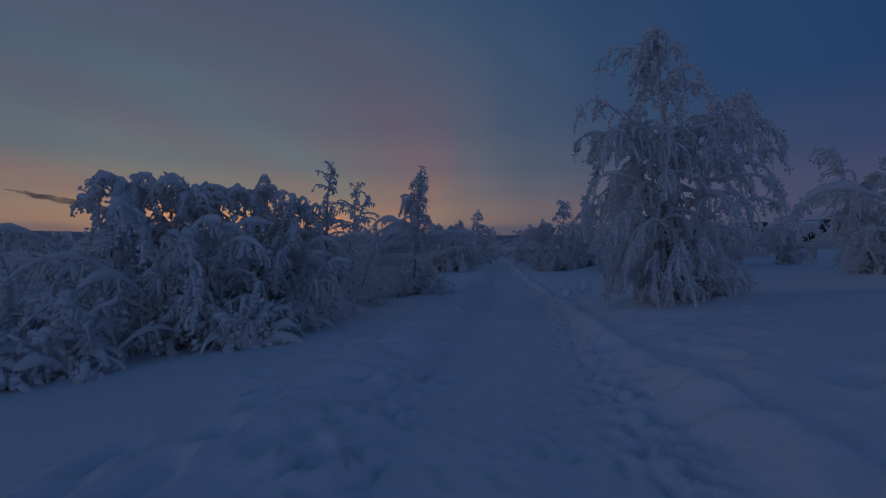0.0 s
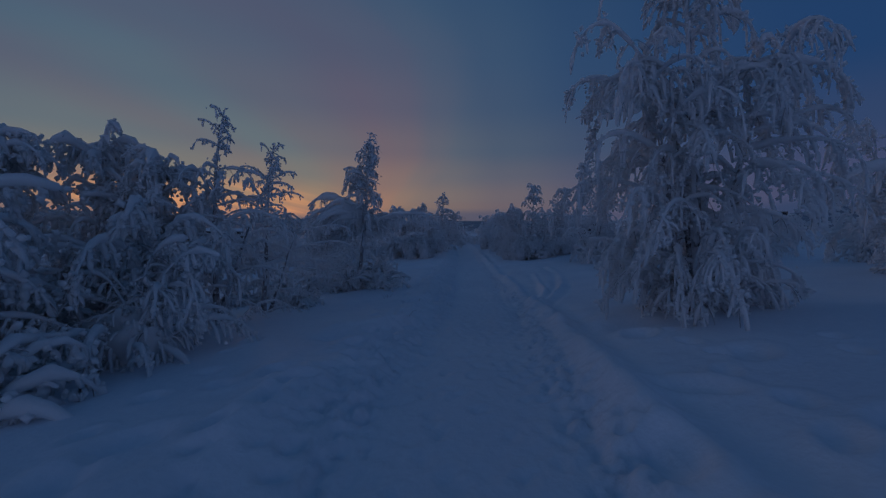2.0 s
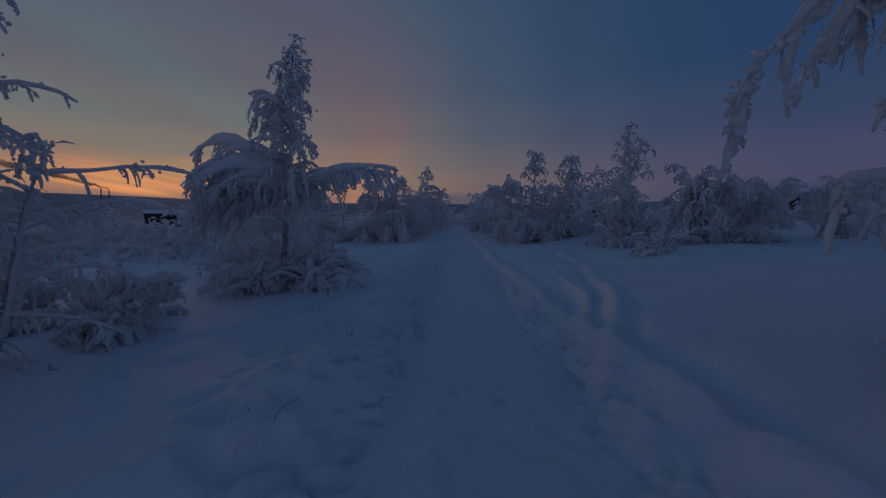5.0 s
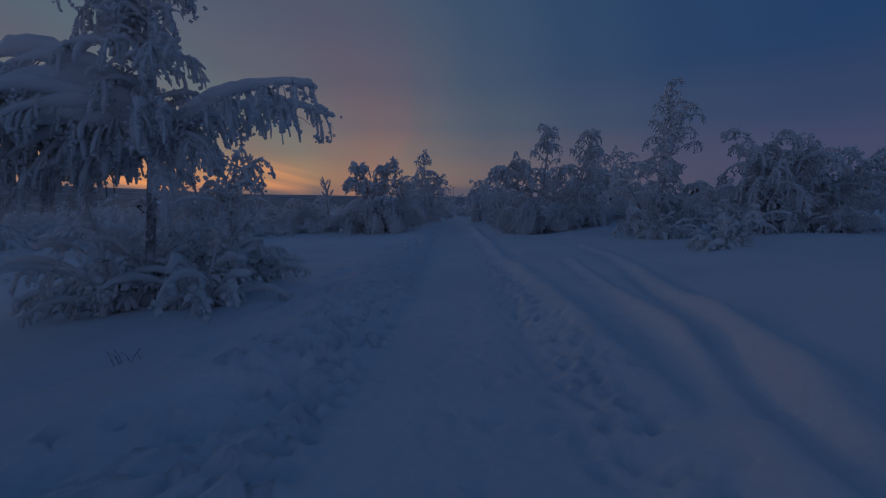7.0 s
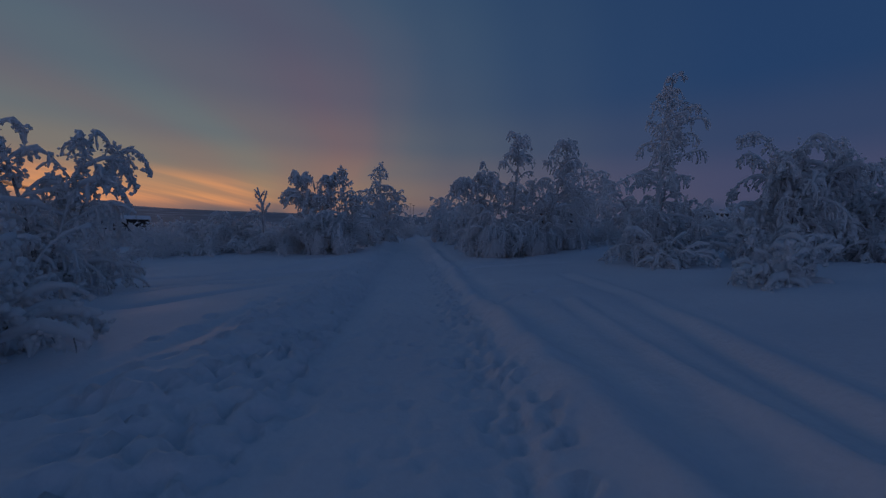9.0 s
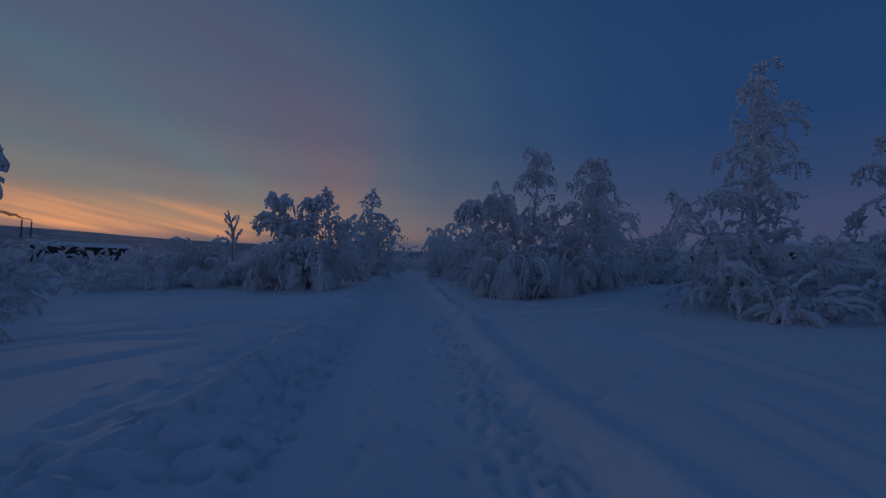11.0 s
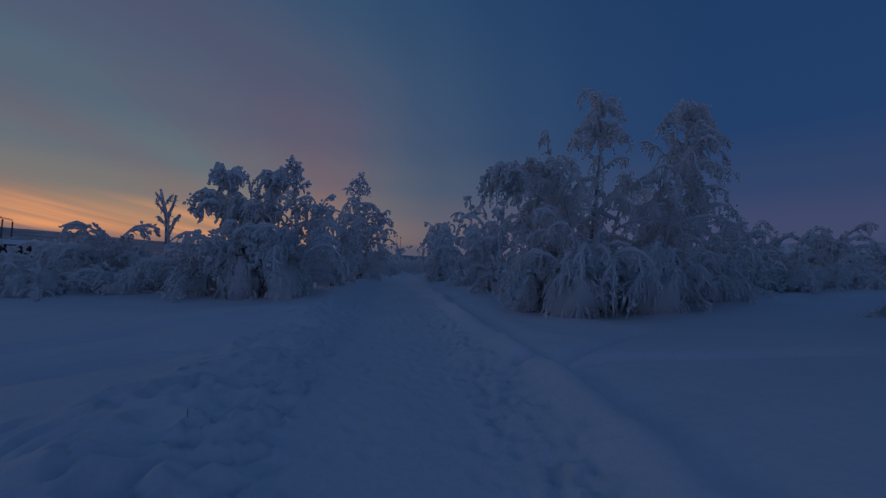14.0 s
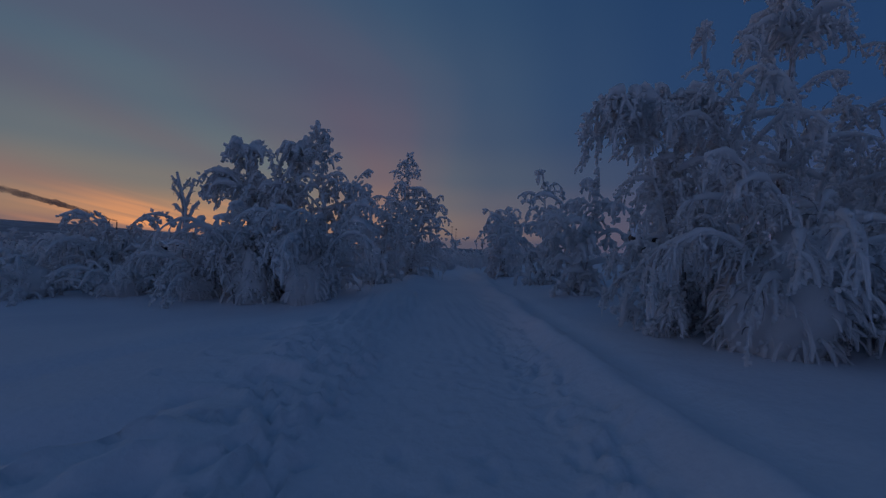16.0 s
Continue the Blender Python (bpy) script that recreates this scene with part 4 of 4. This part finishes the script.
# shrubs
for i, (x, y, h, w) in enumerate(((-0.5, 18.4, 0.9, 1.0), (-1.5, 18.6, 1.0, 1.1), (-0.7, 20.3, 1.2, 1.2), (-0.9, 19.3, 1.1, 1.2), (-1.9, 21.0, 1.4, 1.3), (-2.6, 19.6, 1.2, 1.2), (-2.6, 23.0, 1.4, 1.2), (-3.4, 16.2, 0.8, 1.0), (-4.6, 15.6, 0.8, 1.1), (-2.4, 14.6, 0.6, 0.9),
                                  (11.0, 24.9, 1.0, 1.0), (10.2, 21.3, 0.9, 0.7), (13.0, 33.5, 1.2, 1.2), (15.0, 33.8, 1.2, 1.3), (17.2, 33.5, 1.2, 1.3), (-2.6, 41.2, 1.4, 1.2), (-4.4, 41.6, 1.3, 1.3), (-6.4, 42.4, 1.5, 1.3), (-8.4, 43.2, 1.0, 1.3),
                                  (5.6, 60.0, 2.0, 1.8), (8.0, 62.0, 2.2, 2.0), (10.5, 60.5, 2.2, 2.0), (3.0, 60.0, 2.2, 2.0), (-3.2, 6.7, 0.7, 0.9), (-3.7, 7.5, 0.8, 0.9), (-4.8, 5.6, 0.9, 1.0), (-5.6, 4.9, 0.8, 1.0), (-4.5, 24.5, 1.6, 1.4), (-4.2, 28.0, 1.3, 1.4), (-6.0, 31.0, 1.2, 1.4),
                                  (-8.0, 35.0, 1.2, 1.6), (12.8, 24.0, 1.2, 1.2), (16.0, 23.4, 1.1, 1.3), (19.5, 33.4, 1.2, 1.4), (22.0, 33.0, 1.2, 1.4), (13.4, 27.5, 2.0, 1.5), (10.4, 36.0, 1.4, 1.3), (-5.4, 39.6, 1.6, 1.6), (-7.6, 40.4, 1.7, 1.7), (-9.2, 41.6, 0.8, 1.3), (-3.2, 39.8, 1.6, 1.4), (-6.0, 45.2, 2.1, 1.7),
                                  (20.6, 35.2, 1.5, 1.6), (24.2, 34.6, 1.6, 1.7), (27.2, 36.4, 1.7, 1.8), (30.4, 38.0, 1.8, 2.0), (13.8, 35.4, 1.8, 1.5), (16.6, 34.6, 1.4, 1.5), (25.0, 39.0, 2.2, 2.0))):
    frost_tree("willow_shrub", SHRUB, x, y, h, 90 + i, limbs=0, category="shrub", group="frosted shrubs", hang=0.42 if y > 30 else 0.32, thick=1.35, twig=1.7 if y > 37 else 1.35 if y > 30 else 1.2, pillow=0.03 if y > 30 else 0.055, dense=0.95,
               stems=fan(16 if y > 30 else 22, 20 + i, (20, 85), (0.5 * w + 0.3 * h, 0.9 * w + 0.6 * h), (0.8, 2.2)))


# ---- far things ----
def loose_box(x0, x1, y0, y1, z0, z1, bevel=0.02):
    bm = bmesh.new()
    bmesh.ops.create_cube(bm, size=1)
    for v in bm.verts:
        v.co = Vector(((x0 + x1) / 2 + v.co.x * (x1 - x0), (y0 + y1) / 2 + v.co.y * (y1 - y0), (z0 + z1) / 2 + v.co.z * (z1 - z0)))
    if bevel:
        bmesh.ops.bevel(bm, geom=bm.edges[:], offset=bevel, segments=2, affect="EDGES")
    return bm


def from_bm(name, bm, mat, parent, label=""):
    me = bpy.data.meshes.new(name)
    bm.to_mesh(me)
    bm.free()
    me.materials.append(mat)
    return part(name, me, parent, label)


def house(name, label, x, y, turn, w, d, h, floors, bays, roof, wall, category, z=None, snow=0.35, overhang=0.4):
    """A block with real window recesses' panes, a roof and snow on it."""
    root = tagged(new(name), label, category)
    root.location = (x, y, float(land(x, y)) - 0.3 if z is None else z)
    root.rotation_euler = (0, 0, radians(turn))
    from_bm("wall", loose_box(-w / 2, w / 2, -d / 2, d / 2, 0, h, 0.03), wall, root)
    bm = bmesh.new()
    o = overhang
    pts = [(-w / 2 - o, -d / 2 - o, h), (w / 2 + o, -d / 2 - o, h), (w / 2 + o, d / 2 + o, h), (-w / 2 - o, d / 2 + o, h)]
    low = [bm.verts.new(p) for p in pts]
    mid = [bm.verts.new((p[0], p[1], p[2] + 0.15)) for p in pts]
    top = [bm.verts.new((sx * (w / 2 + o), 0, h + 0.15 + roof)) for sx in (-1, 1)]
    bm.faces.new(low[::-1])
    for i in range(4):
        bm.faces.new((low[i], low[(i + 1) % 4], mid[(i + 1) % 4], mid[i]))
    bm.faces.new((mid[0], mid[1], top[1], top[0]))
    bm.faces.new((mid[2], mid[3], top[0], top[1]))
    bm.faces.new((mid[1], mid[2], top[1]))
    bm.faces.new((mid[3], mid[0], top[0]))
    from_bm("roof", bm, TIMBER, root)
    bm = bmesh.new()
    for sy in (-1, 1):
        a = [bm.verts.new((sx * (w / 2 + o), sy * (d / 2 + o), h + 0.155)) for sx in (-1, 1)]
        b = [bm.verts.new((sx * (w / 2 + o), 0, h + 0.155 + roof)) for sx in (1, -1)]
        bm.faces.new(a + b if sy < 0 else (a + b)[::-1])
    bmesh.ops.remove_doubles(bm, verts=bm.verts[:], dist=0.001)
    g = bmesh.ops.extrude_face_region(bm, geom=bm.faces[:])
    for v in g["geom"]:
        if isinstance(v, bmesh.types.BMVert):
            v.co.z += snow
    bmesh.ops.bevel(bm, geom=[e for e in bm.edges if e.calc_length() > 1], offset=min(0.12, snow / 3), segments=2, affect="EDGES")
    from_bm("roof_snow", bm, SNOW, root, "thick snow on the roof")
    fh = h / floors
    for fl in range(floors):
        for b in range(bays):
            cx = -w / 2 + w * (b + 0.5) / bays
            ww, wh = w / bays * 0.28, fh * 0.24
            win = from_bm("window", loose_box(cx - ww, cx + ww, -d / 2 - 0.03, -d / 2 + 0.05, fh * (fl + 0.55) - wh, fh * (fl + 0.55) + wh, 0.0), PANE, root)
            from_bm("sill", loose_box(cx - ww - 0.05, cx + ww + 0.05, -d / 2 - 0.12, -d / 2 + 0.02, fh * (fl + 0.55) - wh - 0.08, fh * (fl + 0.55) - wh, 0.0), SNOW, win)
    return root


house("warehouse", "long dark timber warehouse with a snow-covered roof", -59.5, 129.6, 30, 17.0, 7.0, 3.9, 1, 3, 0.8, TIMBER, "building", snow=0.25)
house("cabin", "small dark cabin under deep snow", 26.6, 60.6, -26, 4.0, 3.4, 2.3, 1, 2, 0.9, TIMBER, "building", snow=0.45)
house("cabin", "small dark cabin half hidden by frosted shrubs", 46.0, 52.0, -55, 4.6, 3.6, 2.2, 1, 2, 0.9, TIMBER, "building", snow=0.45)
house("apartment_building", "distant grey apartment block with dark windows", 284.0, 300.0, -43, 30.0, 13.0, 12.5, 4, 8, 0.3, WALL, "building", z=5.0, snow=0.3, overhang=0.1)
house("apartment_building", "distant grey apartment block with dark windows", 236.0, 300.0, -38, 16.0, 12.0, 12.0, 4, 5, 0.3, WALL, "building", z=4.0, snow=0.3, overhang=0.1)


def chimney(x, y, h, r, tail):
    """A far factory chimney; its smoke drifts off as a thing of its own."""
    root = tagged(new("chimney"), "tall slim factory chimney far across the valley", "chimney", "factory chimneys")
    z = float(land(x, y)) - 1
    root.location = (x, y, z)
    sh = Shape()
    t = np.linspace(0, 1, 8)
    sh.tube(np.stack([t * 0, t * 0, t * h], 1), r * (1 - 0.3 * t), 12)
    part("shaft", sh.mesh("shaft", WALL), root)
    sh = Shape()
    sh.tube(np.array([(0, 0, h * 0.95), (0, 0, h * 1.0)]), np.array([r * 0.85, r * 0.85]), 12)
    part("rim", sh.mesh("rim", STEEL), root)
    rnd = np.random.RandomState(int(h * 10))
    plume = tagged(new("smoke_plume"), "grey smoke plume drifting from a factory chimney", "smoke", "factory chimneys")
    plume.location = (x, y, z + h)
    sh = Shape()
    t = np.linspace(0, 1, 40)
    pts = np.stack([-tail * 0.86 * t, -tail * 0.4 * t, 1 + tail * 0.24 * t ** 0.8], 1) + rnd.normal(0, 1.6, (40, 3))
    sh.tube(pts, (1.6 + 12 * t ** 0.8 * (1 - 0.25 * t)) * (1 - 0.92 * t ** 5) * rnd.uniform(0.75, 1.25, 40), 10, 0.3, rnd)
    part("smoke", sh.mesh("smoke", SMOKE), plume)


chimney(-837, 1253, 47, 1.9, 420)
chimney(-822, 1262, 44, 1.8, 420)

# two slim poles with lamp heads beyond the end of the way
for dx, h in ((0.0, 4.6), (0.42, 4.3)):
    x, y = 10.1 + dx * 1.3, 75.0 + dx
    root = tagged(new("lamp_pole"), "slim dark pole with a small lamp head", "pole", "poles beyond the path")
    root.location = (x, y, float(land(x, y)) - 0.1)
    sh = Shape()
    sh.tube(np.array([(0, 0, 0), (0, 0, h * 0.5), (0, 0, h)]), np.array([0.032, 0.026, 0.02]), 8)
    part("pole", sh.mesh("pole", STEEL), root)
    from_bm("lamp_head", loose_box(-0.14, 0.14, -0.08, 0.08, h, h + 0.08, 0.02), STEEL, root)


def snag(x, y, h):
    """A broken birch stub with a few short rimed arms."""
    rnd = np.random.RandomState(5)
    root = tagged(new("broken_birch"), "broken birch stub with short arms thick with rime", "tree", "frosted trees")
    root.location = (x, y, float(land(x, y)) - 0.05)
    stem = np.array([(0, 0, 0), (-0.02, 0, h * 0.4), (-0.12, 0.02, h * 0.7), (-0.42, 0.02, h)])
    sh, coat, tw = Shape(), Shape(), Shape()
    sh.tube(stem, np.array([0.085, 0.07, 0.055, 0.02]), 8, 0.1, rnd)
    part("trunk", sh.mesh("trunk", BARK), root)
    arms = [(0.55, 85, 58, 0.75), (0.6, -85, 40, 0.5), (0.68, 90, 70, 1.0), (0.75, -80, 45, 0.55), (0.8, 70, 66, 0.6), (0.86, -95, 50, 0.45), (0.62, 10, 60, 0.5), (0.45, 80, 60, 0.9)]
    for a, turn, up, ln in arms:
        p, _ = along(stem, [a])
        pts = grow(p[0], turn, up, ln, -0.15, rnd, 6, 0.12)
        sh = Shape()
        sh.tube(pts, np.linspace(0.03, 0.012, 6), 5)
        part("limb", sh.mesh("limb", BARK), root)
        coat.tube(pts, rnd.uniform(0.028, 0.055, 6), 6, 0.5, rnd)
        m = 26
        q, d = along(pts, rnd.uniform(0, 1, m))
        tw.spindles(q, d * 4 + rnd.normal(0, 0.4, (m, 3)), rnd.uniform(0.1, 0.2, m), rnd.uniform(0.012, 0.03, m), rnd)
    coat.tube(stem + np.array([0.03, 0, 0]), np.array([0.09, 0.075, 0.06, 0.035]), 7, 0.5, rnd)
    part("snow_load", coat.mesh("snow_load", LOAD), root)
    part("rime_crown", tw.mesh("rime_crown", RIME), root)


snag(-3.0, 42.4, 4.0)



def far_scrub():
    """Uncountable frosted scrub out to the middle distance."""
    rnd = np.random.RandomState(77)
    sh = Shape()
    spots = []
    while len(spots) < 350:
        x, y = (rnd.uniform(-85, 95), rnd.uniform(30, 190)) if len(spots) < 260 else (rnd.uniform(-45, -9), rnd.uniform(26, 75))
        u = x - float(way_x(y))
        if y < 64 and (u < 0 and u > -10 - (64 - y) * 0.12 or u >= 0 and u < 13 + (64 - y) * 0.25):
            continue
        if abs(u) < 2.5 and y < 64:
            continue
        if math.hypot(x + 59.5, y - 129.6) < 12 or abs((x - 3.6) * 0.853 + (y - 21.7) * 0.521) < 7 and x < -22 or math.hypot(x - 26.6, y - 60.6) < 5 or math.hypot(x - 46, y - 52) < 5:
            continue
        spots.append((x, y))
    for x, y in spots:
        big = rnd.uniform(0.7, 1.5) * (1.5 if rnd.uniform() < 0.2 else 1)
        z = float(land(x, y))
        m = 70
        a, r = rnd.uniform(0, 2 * math.pi, m), np.sqrt(rnd.uniform(0, 1, m)) * big * 1.3
        hgt = big * 1.5 * np.sqrt(np.clip(1 - (r / big / 1.35) ** 2, 0, 1)) * rnd.uniform(0.25, 1.1, m)
        p = np.stack([x + np.cos(a) * r, y + np.sin(a) * r, z + hgt], 1)
        d = np.stack([np.cos(a), np.sin(a), rnd.normal(-0.2, 0.7, m)], 1) + rnd.normal(0, 0.4, (m, 3))
        sh.spindles(p, d, rnd.uniform(0.4, 0.95, m) * big ** 0.5, rnd.uniform(0.07, 0.17, m) * big ** 0.5, rnd, 0.4)
    me = sh.mesh("frosted_scrub", RIME)
    tagged(new("frosted_scrub", me), "far willow and birch scrub white with rime", "scrub", kind="stuff")


far_scrub()


# ---- small things on the snow ----
STRAW = material("straw", (0.42, 0.33, 0.18), (0.20, 0.15, 0.08), 0.8, 12.0, 80.0, 0.3, 0.004)


def tuft(name, label, x, y, seed, count, h, spread, mat, category):
    """Dry stalks that stick out of the snow."""
    rnd = np.random.RandomState(seed)
    root = tagged(new(name), label, category)
    root.location = (x, y, float(land(x, y)) - 0.12)
    for _ in range(count):
        sh = Shape()
        pts = grow(rnd.normal(0, spread * 0.3, 3) * np.array([1, 1, 0]), rnd.uniform(0, 360), rnd.uniform(55, 85), h * rnd.uniform(0.6, 1.2), rnd.uniform(0.1, 0.9), rnd, 7, 0.15)
        sh.tube(pts, np.linspace(0.006, 0.0025, 7), 4)
        part("stalk", sh.mesh("stalk", mat), root)
    return root


tuft("dry_grass", "tuft of pale dry grass poking through the snow", 5.05, 10.35, 1, 14, 0.5, 0.2, STRAW, "grass")
tuft("dry_stalks", "few thin dark stalks standing in the snow", 0.44, 11.4, 2, 5, 0.30, 0.12, BARK, "plant")
tuft("dry_stalks", "short dark twigs sticking out of the snow", -0.18, 16.1, 3, 7, 0.24, 0.25, BARK, "plant")
tuft("dry_stalks", "small dark stalks standing in the snow", 0.82, 13.5, 6, 4, 0.28, 0.1, BARK, "plant")
tuft("dry_stalks", "single thin twig leaning in the snow", 2.9, 27.6, 4, 2, 0.32, 0.1, BARK, "plant")


def bark_scrap(x, y):
    """A dark curl of bark lying in a footprint."""
    root = tagged(new("bark_scrap"), "dark curl of bark lying on the snow", "debris")
    root.location = (x, y, float(land(x, y)) - 0.01)
    sh = Shape()
    t = np.linspace(0, 1, 7)
    sh.tube(np.stack([(t - 0.5) * 0.16, 0.02 * np.sin(t * 3), 0.012 + 0.01 * np.sin(t * 6)], 1), 0.006 + 0.012 * np.sin(t * math.pi), 6, 0.2, np.random.RandomState(3))
    part("bark", sh.mesh("bark", BARK), root)


bark_scrap(2.95, 26.2)
